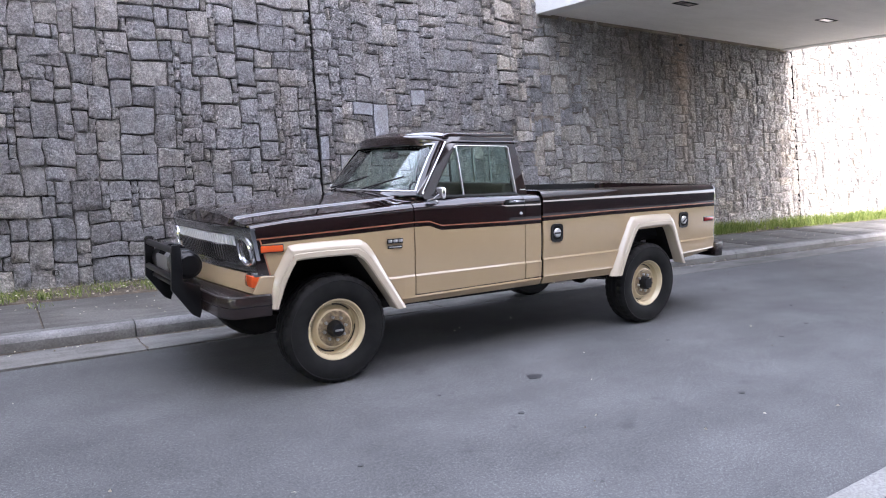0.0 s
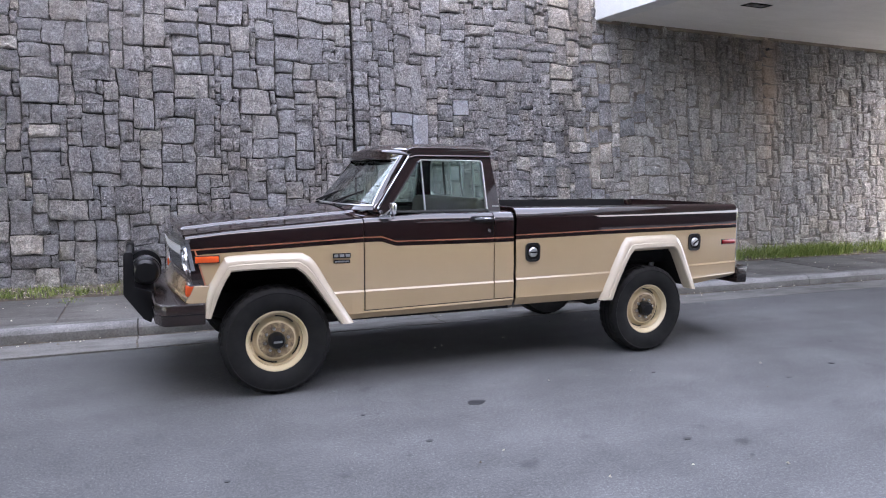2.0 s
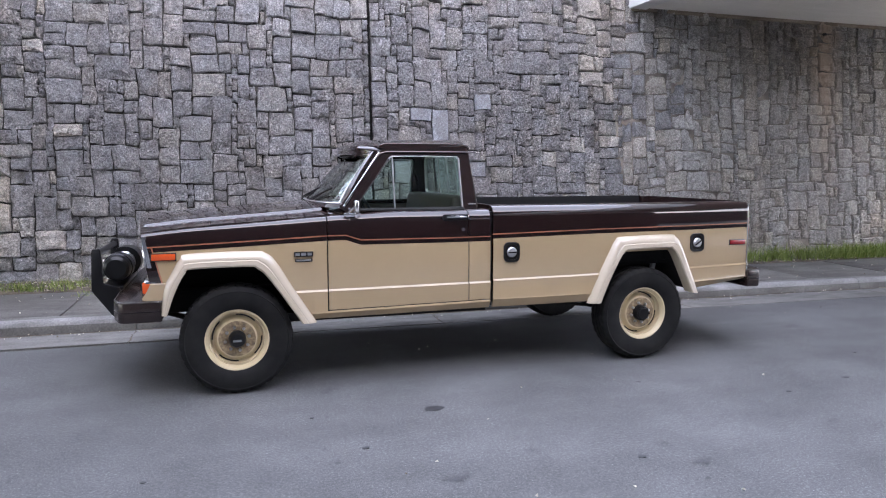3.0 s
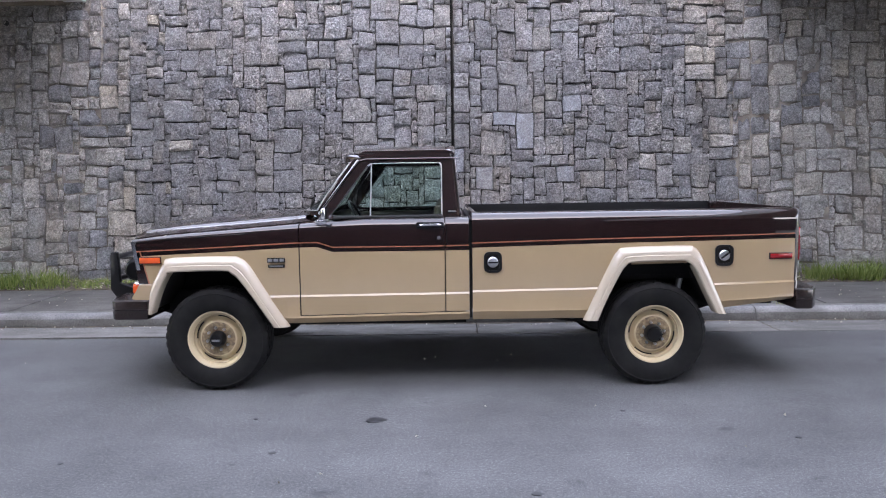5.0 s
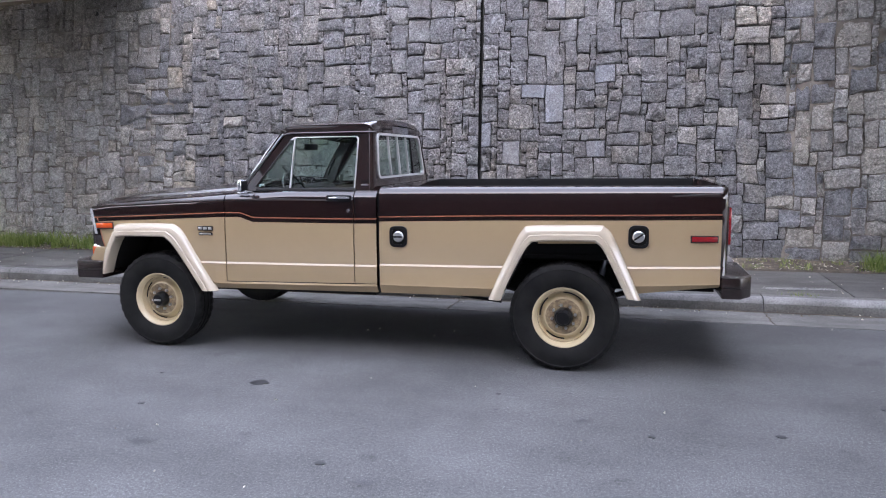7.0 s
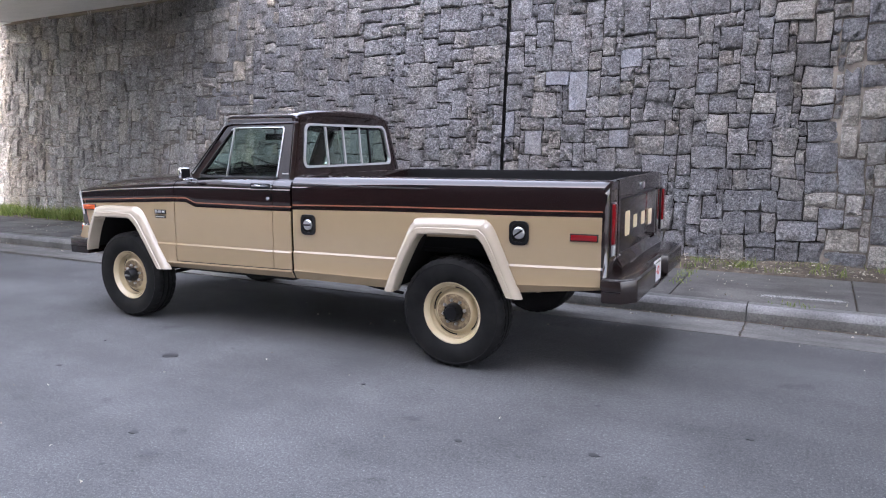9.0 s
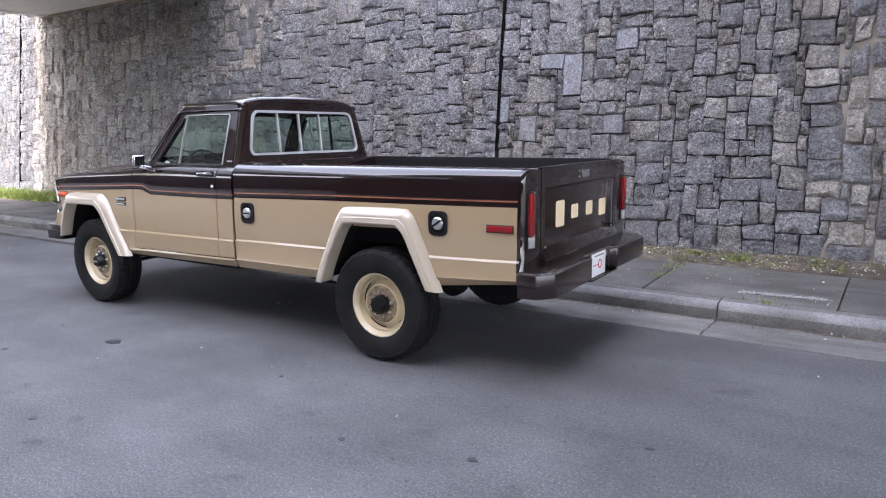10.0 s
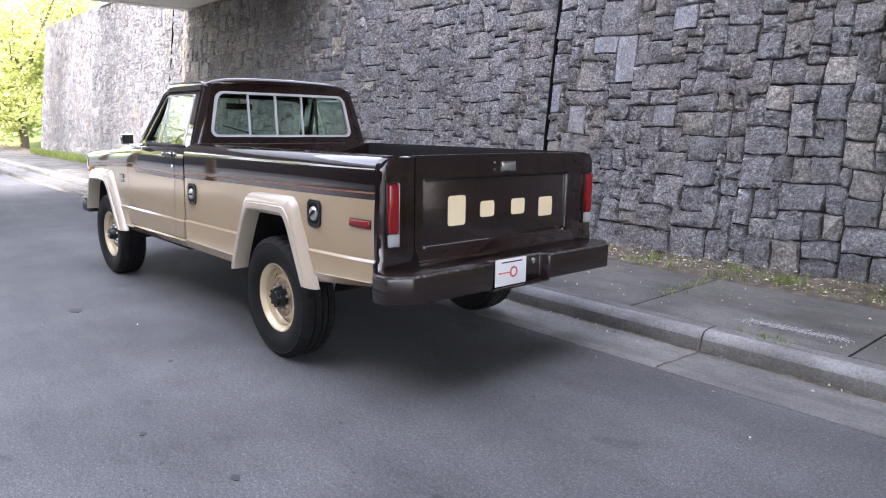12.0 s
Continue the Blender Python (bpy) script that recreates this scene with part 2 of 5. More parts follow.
colour(m_grime, ramp(m_grime, noise_tex(m_grime, 26, 5, 0.7), [(0.36, (0.11, 0.08, 0.05)), (0.52, (0.25, 0.185, 0.105)), (0.68, (0.42, 0.335, 0.2))]))
m_orange = mat("orange_pinstripe", (0.27, 0.1, 0.05), 0.35)
m_bumper = mat("dull_brown_steel", (0.02, 0.012, 0.01), 0.26, coat=0.3)
m_worn = mat("worn_brown_steel", (0.05, 0.045, 0.042), 0.4)
colour(m_worn, ramp(m_worn, noise_tex(m_worn, 38, 5, 0.75), [(0.46, (0.012, 0.009, 0.0085)), (0.56, (0.06, 0.054, 0.05)), (0.68, (0.3, 0.29, 0.28))]))
colour(m_bumper, ramp(m_bumper, noise_tex(m_bumper, 16, 6, 0.7), [(0.4, (0.013, 0.0075, 0.0065)), (0.75, (0.026, 0.015, 0.0125))]))
bump(m_bumper, noise_tex(m_bumper, 70, 4, 0.6), 0.15, 0.003)
m_chrome = mat("chrome", (0.75, 0.76, 0.78), 0.1, 1.0)
# pale grey with the bright reflections of chrome put into its colour
m_bright_trim = mat("reflection_grey_trim", (0.43, 0.43, 0.43), 0.3, 0.2, coat=0.3)
m_dim = mat("dull_chrome_panel", (0.34, 0.34, 0.345), 0.2, 0.85, coat=0.2)
# white stands in for the sky reflected by the chrome slats
m_slat = mat("grille_slat_sky_glint", (0.85, 0.85, 0.85), 0.35, 0.0, coat=0.3)
m_steel = mat("brushed_bright_trim", (0.66, 0.66, 0.66), 0.28, 1.0)
m_black = mat("satin_black", (0.005, 0.005, 0.0055), 0.3, spec=0.35)
m_under = mat("dirty_chassis", (0.01, 0.009, 0.0085), 0.85, spec=0.2)
m_rubber = mat("tyre_rubber", (0.014, 0.014, 0.0147), 0.72, spec=0.2)
colour(m_rubber, ramp(m_rubber, noise_tex(m_rubber, 6, 5, 0.6), [(0.35, (0.006, 0.006, 0.0065)), (0.7, (0.014, 0.0135, 0.013))]))
m_seal = mat("window_rubber", (0.014, 0.014, 0.014), 0.6)
m_red = mat("red_lens", (0.24, 0.006, 0.009), 0.12, coat=0.5)
m_amber = mat("amber_lens", (0.6, 0.08, 0.012), 0.15, coat=0.5)
m_white = mat("clear_lens", (0.42, 0.42, 0.41), 0.15, coat=0.5)
m_plate = mat("white_plate", (0.78, 0.78, 0.78), 0.35)
m_platered = mat("plate_red_print", (0.6, 0.1, 0.08), 0.4)
m_cream = mat("cream_mark_paint", (0.88, 0.74, 0.47), 0.35)
m_vinyl = mat("tan_vinyl", (0.07, 0.052, 0.036), 0.5)
bump(m_vinyl, noise_tex(m_vinyl, 140, 3, 0.6), 0.2, 0.002)
m_dash = mat("dark_brown_plastic", (0.03, 0.022, 0.018), 0.5)


def glass(name, tint):
    """Thin window glass: clear, with a gloss that grows at grazing angles."""
    m = bpy.data.materials.new(name)
    m.use_nodes = True
    n, l = m.node_tree.nodes, m.node_tree.links
    n.remove(n["Principled BSDF"])
    t, g, x, f = n.new("ShaderNodeBsdfTransparent"), n.new("ShaderNodeBsdfGlossy"), n.new("ShaderNodeMixShader"), n.new("ShaderNodeLayerWeight")
    t.inputs[0].default_value = (*tint, 1)
    g.inputs["Roughness"].default_value = 0.02
    f.inputs["Blend"].default_value = 0.5
    pw = n.new("ShaderNodeMath")
    pw.operation = "POWER"
    pw.inputs[1].default_value = 3.5
    l.new(f.outputs["Facing"], pw.inputs[0])
    ma = n.new("ShaderNodeMath")
    ma.operation = "MULTIPLY_ADD"
    ma.inputs[1].default_value, ma.inputs[2].default_value = 0.85, 0.022
    l.new(pw.outputs[0], ma.inputs[0])
    l.new(ma.outputs[0], x.inputs[0])
    l.new(t.outputs[0], x.inputs[1])
    l.new(g.outputs[0], x.inputs[2])
    l.new(x.outputs[0], n["Material Output"].inputs["Surface"])
    return m


m_glass = glass("window_glass", (0.86, 0.93, 0.9))
m_lampglass = glass("lamp_glass", (0.9, 0.9, 0.9))


# ---- building helpers ----
def part(name, bm, material, parent=None, label="", smooth=35):
    """Links a bmesh as one mesh object, under a thing or a part."""
    me = bpy.data.meshes.new(name)
    bm.to_mesh(me)
    bm.free()
    for m in material if isinstance(material, (list, tuple)) else [material]:
        me.materials.append(m)
    if smooth:
        for p in me.polygons:
            p.use_smooth = True
        me.set_sharp_from_angle(angle=radians(smooth))
    ob = new(name, me)
    if parent:
        ob.parent = parent
        ob.matrix_parent_inverse = Matrix.Translation(-full_place(parent))
    if label:
        tagged(ob, label)
    return ob


def full_place(ob):
    """Where a parent without turn stands in the world."""
    p = Vector(ob.location)
    if ob.parent:
        p = p + Vector(ob.matrix_parent_inverse.translation) + full_place(ob.parent)
    return p


def thing(name, place, label, category, group="", kind=""):
    ob = new(name)
    ob.location = place
    ob.empty_display_size = 0.2
    return tagged(ob, label, category, group, kind)


def mesh(verts, faces):
    bm = bmesh.new()
    vs = [bm.verts.new(v) for v in verts]
    for f in faces:
        bm.faces.new([vs[i] for i in f])
    return bm


def bx(x0, x1, y0, y1, z0, z1, bevel=0.0, seg=2):
    bm = bmesh.new()
    bmesh.ops.create_cube(bm, size=1)
    for v in bm.verts:
        v.co = ((x0 + x1) / 2 + v.co.x * (x1 - x0), (y0 + y1) / 2 + v.co.y * (y1 - y0), (z0 + z1) / 2 + v.co.z * (z1 - z0))
    if bevel:
        bmesh.ops.bevel(bm, geom=list(bm.edges), offset=bevel, segments=seg, affect="EDGES", profile=0.5)
    return bm


def join(*bms):
    """Several bmeshes of one part made one."""
    out = bmesh.new()
    for b in bms:
        me = bpy.data.meshes.new("joined")
        b.to_mesh(me)
        b.free()
        out.from_mesh(me)
        bpy.data.meshes.remove(me)
    return out


def prism(pts, axis, a0, a1, bevel=0.0):
    """A polygon in the plane across an axis ('x': y,z; 'y': x,z; 'z': x,y), pushed from a0 to a1."""
    def at(p, a):
        return {"x": (a, p[0], p[1]), "y": (p[0], a, p[1]), "z": (p[0], p[1], a)}[axis]
    n = len(pts)
    bm = mesh([at(p, a0) for p in pts] + [at(p, a1) for p in pts],
              [list(range(n)), list(range(2 * n - 1, n - 1, -1))] + [[i, i + n, (i + 1) % n + n, (i + 1) % n] for i in range(n)])
    bmesh.ops.recalc_face_normals(bm, faces=list(bm.faces))
    if bevel:
        bmesh.ops.bevel(bm, geom=list(bm.edges), offset=bevel, segments=2, affect="EDGES", profile=0.5)
    return bm


def lathe(profile, n=48, centre=(0, 0, 0), closed=False):
    """(radius, y) pairs turned about the y axis."""
    verts, faces, k = [], [], len(profile)
    for i in range(n):
        a = 2 * math.pi * i / n
        verts += [(centre[0] + r * math.cos(a), centre[1] + y, centre[2] + r * math.sin(a)) for r, y in profile]
    for i in range(n):
        j = (i + 1) % n
        for q in range(k if closed else k - 1):
            w = (q + 1) % k
            faces.append([i * k + q, i * k + w, j * k + w, j * k + q])
    bm = mesh(verts, faces)
    bmesh.ops.remove_doubles(bm, verts=list(bm.verts), dist=1e-5)
    bmesh.ops.recalc_face_normals(bm, faces=list(bm.faces))
    return bm


def tube(pts, r, n=10, cap=True):
    """A round bar along points."""
    pts = [Vector(p) for p in pts]
    verts, faces = [], []
    for i, p in enumerate(pts):
        d = (pts[min(i + 1, len(pts) - 1)] - pts[max(i - 1, 0)]).normalized()
        q = d.to_track_quat("Z", "Y")
        rr = r[i] if isinstance(r, (list, tuple)) else r
        verts += [p + q @ Vector((rr * math.cos(2 * math.pi * k / n), rr * math.sin(2 * math.pi * k / n), 0)) for k in range(n)]
    for i in range(len(pts) - 1):
        for k in range(n):
            faces.append([i * n + k, i * n + (k + 1) % n, (i + 1) * n + (k + 1) % n, (i + 1) * n + k])
    if cap:
        faces += [list(range(n - 1, -1, -1)), list(range((len(pts) - 1) * n, len(pts) * n))]
    bm = mesh(verts, faces)
    bmesh.ops.recalc_face_normals(bm, faces=list(bm.faces))
    return bm


def grid(rows, close=False):
    """A sheet through rows of points, all of one length."""
    k = len(rows[0])
    verts = [p for r in rows for p in r]
    faces = []
    for i in range(len(rows) - 1):
        for j in range(k if close else k - 1):
            faces.append([i * k + j, i * k + (j + 1) % k, (i + 1) * k + (j + 1) % k, (i + 1) * k + j])
    bm = mesh(verts, faces)
    bmesh.ops.remove_doubles(bm, verts=list(bm.verts), dist=1e-5)
    return bm


def thick(bm, d):
    """Gives a sheet a thickness, away from its normals."""
    bmesh.ops.recalc_face_normals(bm, faces=list(bm.faces))
    bmesh.ops.solidify(bm, geom=list(bm.faces), thickness=d)
    bmesh.ops.recalc_face_normals(bm, faces=list(bm.faces))
    return bm


def skinned(bm, vec):
    """Gives a sheet of many small cuts a thickness along one way."""
    bmesh.ops.remove_doubles(bm, verts=list(bm.verts), dist=0.0008)
    got = bmesh.ops.extrude_face_region(bm, geom=list(bm.faces), use_keep_orig=True)
    bmesh.ops.translate(bm, verts=[g for g in got["geom"] if isinstance(g, bmesh.types.BMVert)], vec=vec)
    bmesh.ops.recalc_face_normals(bm, faces=list(bm.faces))
    return bm


def holed(outer, inner, d):
    """A frame: a flat or bent ring between two loops of 3D points of equal number, with thickness vector d."""
    n = len(outer)
    d = Vector(d)
    verts = [Vector(p) for p in outer] + [Vector(p) for p in inner] + [Vector(p) + d for p in outer] + [Vector(p) + d for p in inner]
    faces = []
    for i in range(n):
        j = (i + 1) % n
        faces += [[i, j, n + j, n + i], [2 * n + i, 3 * n + i, 3 * n + j, 2 * n + j], [i, 2 * n + i, 2 * n + j, j], [n + i, n + j, 3 * n + j, 3 * n + i]]
    bm = mesh(verts, faces)
    bmesh.ops.recalc_face_normals(bm, faces=list(bm.faces))
    return bm


# ---- the place ----
GROUND = thing("ground", (0, 0, 0), "rough lawn that runs out to the horizon", "ground", kind="structure")
# one lawn sheet to the horizon, with a bank that rises beyond the west end of the wall
rows = []
for i in range(61):
    x = -30 + 30 * ((i - 30) / 30) ** 3 * 9 + (i - 30) * 1.2
    row = []
    for j in range(61):
        y = 300 * ((j - 30) / 30) ** 3 + (j - 30) * 0.9
        bank = 1.6 * min(1, max(0, (y - 4.5) / 9)) * min(1, max(0, (-x - 24) / 6))
        row.append((x, y, -0.26 + bank + (0.22 if y > 4.2 and x < -24 else 0)))
    rows.append(row)
part("lawn", grid(rows), m_lawn, GROUND)

ROAD = thing("road", (0, 0, 0), "worn grey asphalt road with tar spots", "road", kind="structure")
part("asphalt", bx(-90, 60, -2.95, 1.69, -0.2, 0.0), m_asphalt, ROAD)


def tar_spot(x, y, rx, ry, seed):
    rnd = random.Random(seed)
    pts = [(x + rx * math.cos(a) * rnd.uniform(0.75, 1.15), y + ry * math.sin(a) * rnd.uniform(0.75, 1.15)) for a in np.linspace(0, 2 * math.pi, 15)[:-1]]
    part("tar_spot", prism(pts, "z", -0.004, 0.003), m_tar, ROAD)


for k, (x, y, rx, ry) in enumerate([(1.27, -0.67, 0.068, 0.05), (0.7, -1.19, 0.025, 0.02), (3.9, -1.05, 0.02, 0.02), (2.95, -0.55, 0.016, 0.014),
                                    (0.45, -0.62, 0.015, 0.012), (2.2, -1.75, 0.03, 0.022), (4.6, -0.9, 0.03, 0.02), (5.3, -0.35, 0.025, 0.018), (-0.5, -1.3, 0.02, 0.014)]):
    tar_spot(x, y, rx, ry, k)

# faint dark stains, and many small specks of tar
m_stain = mat("oily_asphalt", (0.1, 0.1, 0.106), 0.75)
colour(m_stain, ramp(m_stain, noise_tex(m_stain, 90, 3, 0.8), [(0.3, (0.03, 0.03, 0.032)), (0.7, (0.09, 0.09, 0.094))]))
for k, (x, y, rx, ry) in enumerate(((1.09, -1.71, 0.1, 0.045), (3.53, -0.9, 0.05, 0.03), (4.22, -0.77, 0.045, 0.025), (2.5, -1.9, 0.06, 0.03), (0.1, -1.45, 0.05, 0.02))):
    rnd = random.Random(60 + k)
    verts, faces = [], []
    for _ in range(110):
        cx, cy, r = x + rx * 0.5 * rnd.gauss(0, 1), y + ry * 0.5 * rnd.gauss(0, 1), 0.003 + 0.007 * rnd.random() ** 2
        faces.append(tuple(range(len(verts), len(verts) + 6)))
        z = 0.002 + 0.0006 * rnd.random()
        verts += [(cx + r * rnd.uniform(0.5, 1.6) * math.cos(a), cy + r * rnd.uniform(0.5, 1.2) * math.sin(a), z) for a in np.linspace(0, 2 * math.pi, 7)[:-1]]
    part("oil_stain", mesh(verts, faces), m_stain, ROAD)
rnd = random.Random(77)
verts, faces = [], []
for _ in range(420):
    x, y, r, b = rnd.uniform(-6, 9), rnd.uniform(-2.8, 1.5), 0.003 + 0.017 * rnd.random() ** 4, len(verts)
    verts += [(x + r * rnd.uniform(0.6, 1.5) * math.cos(a), y + r * rnd.uniform(0.5, 1.1) * math.sin(a), 0.0025) for a in np.linspace(0, 6.28, 8)[:-1]]
    faces.append(tuple(range(b, b + 7)))
me = bpy.data.meshes.new("tar_specks")
me.from_pydata(verts, [], faces)
me.materials.append(m_tar)
specks = new("tar_specks", me)
specks.parent = ROAD
tagged(specks, kind="stuff")

# gutter pan, sloping gently to the kerb
GUTTER = thing("gutter", (0, 0, 0), "pale concrete gutter pan along the kerb", "gutter", kind="structure")
KERB = thing("kerb", (0, 0, 0), "grey concrete kerb with a rounded top edge", "kerb", kind="structure")
WALK = thing("pavement", (0, 0, 0), "stained concrete pavement of jointed slabs", "pavement", kind="structure")
KERB_X = [-0.98 + 3.02 * k for k in range(-9, 9)]
for x0, x1 in zip(KERB_X[:-1], KERB_X[1:]):
    prof = [(1.675, -0.1), (1.675, 0.004), (2.19, -0.012), (2.23, -0.012), (2.23, -0.1)]
    part("gutter_slab", prism(prof, "x", x0 + 0.004, x1 - 0.004), m_gutter, GUTTER)
    prof = [(2.22, -0.15), (2.22, -0.005), (2.235, 0.07), (2.25, 0.102), (2.28, 0.12), (2.32, 0.126), (2.415, 0.129), (2.415, -0.15)]
    bm = prism(prof, "x", x0 + 0.005, x1 - 0.005)
    for f in bm.faces:
        c = f.calc_center_median()
        f.material_index = 1 if c.z > 0.085 and c.y < 2.31 and abs(f.normal.x) < 0.5 else 0
    part("kerb_stone", bm, [m_kerb, m_lip], KERB)
# dirt washed against the kerb's foot, and ragged cracks at the gutter's joints
rnd = random.Random(31)
inner_edge, outer_edge = [], []
for k in range(520):
    x = -14 + k * 0.055
    w = 0.012 + 0.05 * max(0.0, noise.noise((x * 1.1, 7, 2)) + 0.15) + rnd.uniform(0, 0.014)
    inner_edge.append((x, 2.218 - w, -0.0095))
    outer_edge.append((x, 2.224, -0.0065))
part("kerb_dirt", grid([inner_edge, outer_edge]), m_soil, GUTTER, "dark dirt along the foot of the kerb")
for jx in KERB_X[6:13]:
    left, right, dx = [], [], 0.0
    for k in range(24):
        y = 1.685 + k * 0.0228
        dx = 0.8 * dx + rnd.uniform(-0.009, 0.009)
        w = rnd.uniform(0.002, 0.009) + 0.012 * max(0.0, 0.35 - k / 24)
        z = 0.0062 - (y - 1.675) * 0.031
        left.append((jx + dx - w, y, z))
        right.append((jx + dx + w, y, z))
    part("joint_crack", grid([left, right]), m_soil, GUTTER)
far = [(-90, KERB_X[0]), (KERB_X[-1], 60)]
for a, b in far:
    part("gutter_run", prism([(1.675, -0.1), (1.675, 0.004), (2.19, -0.012), (2.23, -0.012), (2.23, -0.1)], "x", a, b), m_gutter, GUTTER)
    part("kerb_run", prism([(2.22, -0.15), (2.22, -0.005), (2.235, 0.07), (2.25, 0.102), (2.28, 0.12), (2.415, 0.129), (2.415, -0.15)], "x", a, b), m_lip, KERB)
WALK_X = [-1.70 + 1.52 * k for k in range(-16, 16)]
rnd = random.Random(4)
for x0, x1 in zip(WALK_X[:-1], WALK_X[1:]):
    dz = rnd.uniform(-0.006, 0.006)
    pts = [(x0 + 0.008, 2.421), (x1 - 0.008, 2.421), (x1 - 0.008 + rnd.uniform(-0.004, 0.004), 3.74), (x0 + 0.008 + rnd.uniform(-0.004, 0.004), 3.74)]
    part("slab", prism(pts, "z", -0.1, 0.132 + dz, 0.006), m_walk, WALK)
for a, b in [(-90, WALK_X[0]), (WALK_X[-1], 60)]:
    part("slab_run", bx(a, b, 2.421, 3.74, -0.1, 0.132), m_walk, WALK)
part("joint_bed", bx(-90, 60, 2.405, 3.76, -0.12, 0.112), m_soil, WALK)

NEAR = thing("pavement_south", (0, 0, 0), "pale concrete pavement with a square kerb", "pavement", kind="structure")
for k in range(-25, 25):
    part("slab", bx(-0.2 + k * 1.55, 1.34 + k * 1.55, -6.2, -3.12, -0.1, 0.118, 0.006), m_near, NEAR)
    part("kerb_stone", bx(-0.2 + k * 3.0, 2.79 + k * 3.0, -3.11, -2.96, -0.15, 0.118, 0.015), m_near, NEAR)

# verge: soil strip between the pavement and the wall
VERGE = thing("verge", (0, 0, 0), "soil strip with weeds and leaf litter at the foot of the wall", "verge", kind="structure")
rows = []
for i in range(0, 601):
    x = -90 + i * 0.25
    rows.append([(x, 3.735, 0.11), (x, 3.78, 0.135 + 0.02 * noise.noise((x * 1.7, 1, 0))), (x, 3.98, 0.16 + 0.04 * noise.noise((x * 1.3, 4, 0))), (x, 4.36, 0.2 + 0.04 * noise.noise((x, 9, 0)))])
part("soil", grid(rows), m_soil, VERGE)


# pale scuff on one slab: many small flakes
rnd = random.Random(8)
verts, faces = [], []
for _ in range(1500):
    u = rnd.random()
    x, y = 5.15 + 0.64 * u + rnd.gauss(0, 0.03), 2.66 + 0.05 * u + rnd.gauss(0, 0.03)
    r, b = rnd.uniform(0.0015, 0.006), len(verts)
    verts += [(x + r * rnd.uniform(0.6, 1.6) * math.cos(a), y + r * rnd.uniform(0.5, 1.1) * math.sin(a), 0.1405) for a in np.linspace(0, 6.28, 6)[:-1]]
    faces.append(tuple(range(b, b + 5)))
me = bpy.data.meshes.new("scuff")
me.from_pydata(verts, [], faces)
me.materials.append(m_chalk)
scuff = new("scuff", me)
scuff.parent = WALK
tagged(scuff, kind="stuff")


# ---- stone wall ----
BATTER = 0.125


def wall_y(z):
    return 4.245 + BATTER * z


WALL = thing("wall_north", (0, 0, 0), "tall grey granite rubble retaining wall, leaning back", "wall", kind="structure")
for x0, x1, d, mort in ((-24.45, -9.9, 0.012, m_mortar), (-9.899, -3.001, -0.004, m_mortar_pale), (-3.0, 5.6, 0.012, m_mortar), (5.601, 24, -0.004, m_mortar_pale)):
    part("backing", prism([(wall_y(0) + d, 0.0), (wall_y(5.0) + d, 5.0), (5.9, 5.0), (5.9, 0.0)], "x", x0, x1), mort, WALL)


RING = [(-0.5, -0.5), (-0.17, -0.5), (0.17, -0.5), (0.5, -0.5), (0.5, -0.17), (0.5, 0.17), (0.5, 0.5), (0.17, 0.5), (-0.17, 0.5), (-0.5, 0.5), (-0.5, 0.17), (-0.5, -0.17)]


def stone_shape(rnd, w, h, sawn):
    """One stone w by h, facing -y: a broken outline, worn edges and an uneven split face."""
    r = 0.15 if sawn else 1.0
    ring = []
    for cx, cz in RING:
        corner = abs(cx) == 0.5 and abs(cz) == 0.5
        k = 1 - (rnd.uniform(-0.01, 0.075) * r if corner else rnd.uniform(-0.035, 0.04) * r)
        ring.append((cx * w * k + rnd.uniform(-0.008, 0.008) * r, cz * h * k + rnd.uniform(-0.008, 0.008) * r))
    proud = 0.024 if sawn else rnd.uniform(0.012, 0.042)
    tx, tz = rnd.uniform(-0.12, 0.12) * r, rnd.uniform(-0.12, 0.12) * r
    verts = [(x, 0.04, z) for x, z in ring] + [(x, rnd.uniform(-0.006, 0.008) * r, z) for x, z in ring]
    e = 0.008 + 0.007 * r
    for x, z in ring:
        fx, fz = 1 - e / max(abs(x) + abs(z) * 0.6, 0.05), 1 - e / max(abs(z) + abs(x) * 0.6, 0.05)
        verts.append((x * fx, -proud + tx * x + tz * z + rnd.uniform(-0.008, 0.01) * r, z * fz))
    for x, z in ring[::2]:
        verts.append((x * rnd.uniform(0.4, 0.6), -proud + tx * x * 0.5 + tz * z * 0.5 + rnd.uniform(-0.03, 0.008) * r, z * rnd.uniform(0.35, 0.65)))
    faces = []
    for i in range(12):
        j = (i + 1) % 12
        faces += [(i, j, 12 + j, 12 + i), (12 + i, 12 + j, 24 + j, 24 + i)]
    for i in range(6):
        j = (i + 1) % 6
        faces += [(24 + 2 * i, 25 + 2 * i, 36 + i), (25 + 2 * i, 24 + 2 * j, 36 + j, 36 + i)]
    faces += [(36, 37, 38, 39), (36, 39, 40, 41)]
    return verts, faces


CELL = 0.08
NX, NZ = int(48.2 / CELL), int(5.0 / CELL)
X0 = 1.80 - CELL * 327
taken = np.zeros((NX, NZ), dtype=bool)
SIZES = [(3, 2), (2, 3), (3, 3), (4, 3), (4, 2), (5, 3), (3, 4), (4, 4), (5, 4), (3, 3), (4, 4), (3, 5), (5, 2), (3, 3), (2, 2), (4, 3), (3, 4), (5, 4), (2, 4), (4, 2), (3, 3), (2, 3), (3, 2)]
SEAMS = [int((s - X0) / CELL) for s in (1.80, 13.5, -10.6)]
placed = []
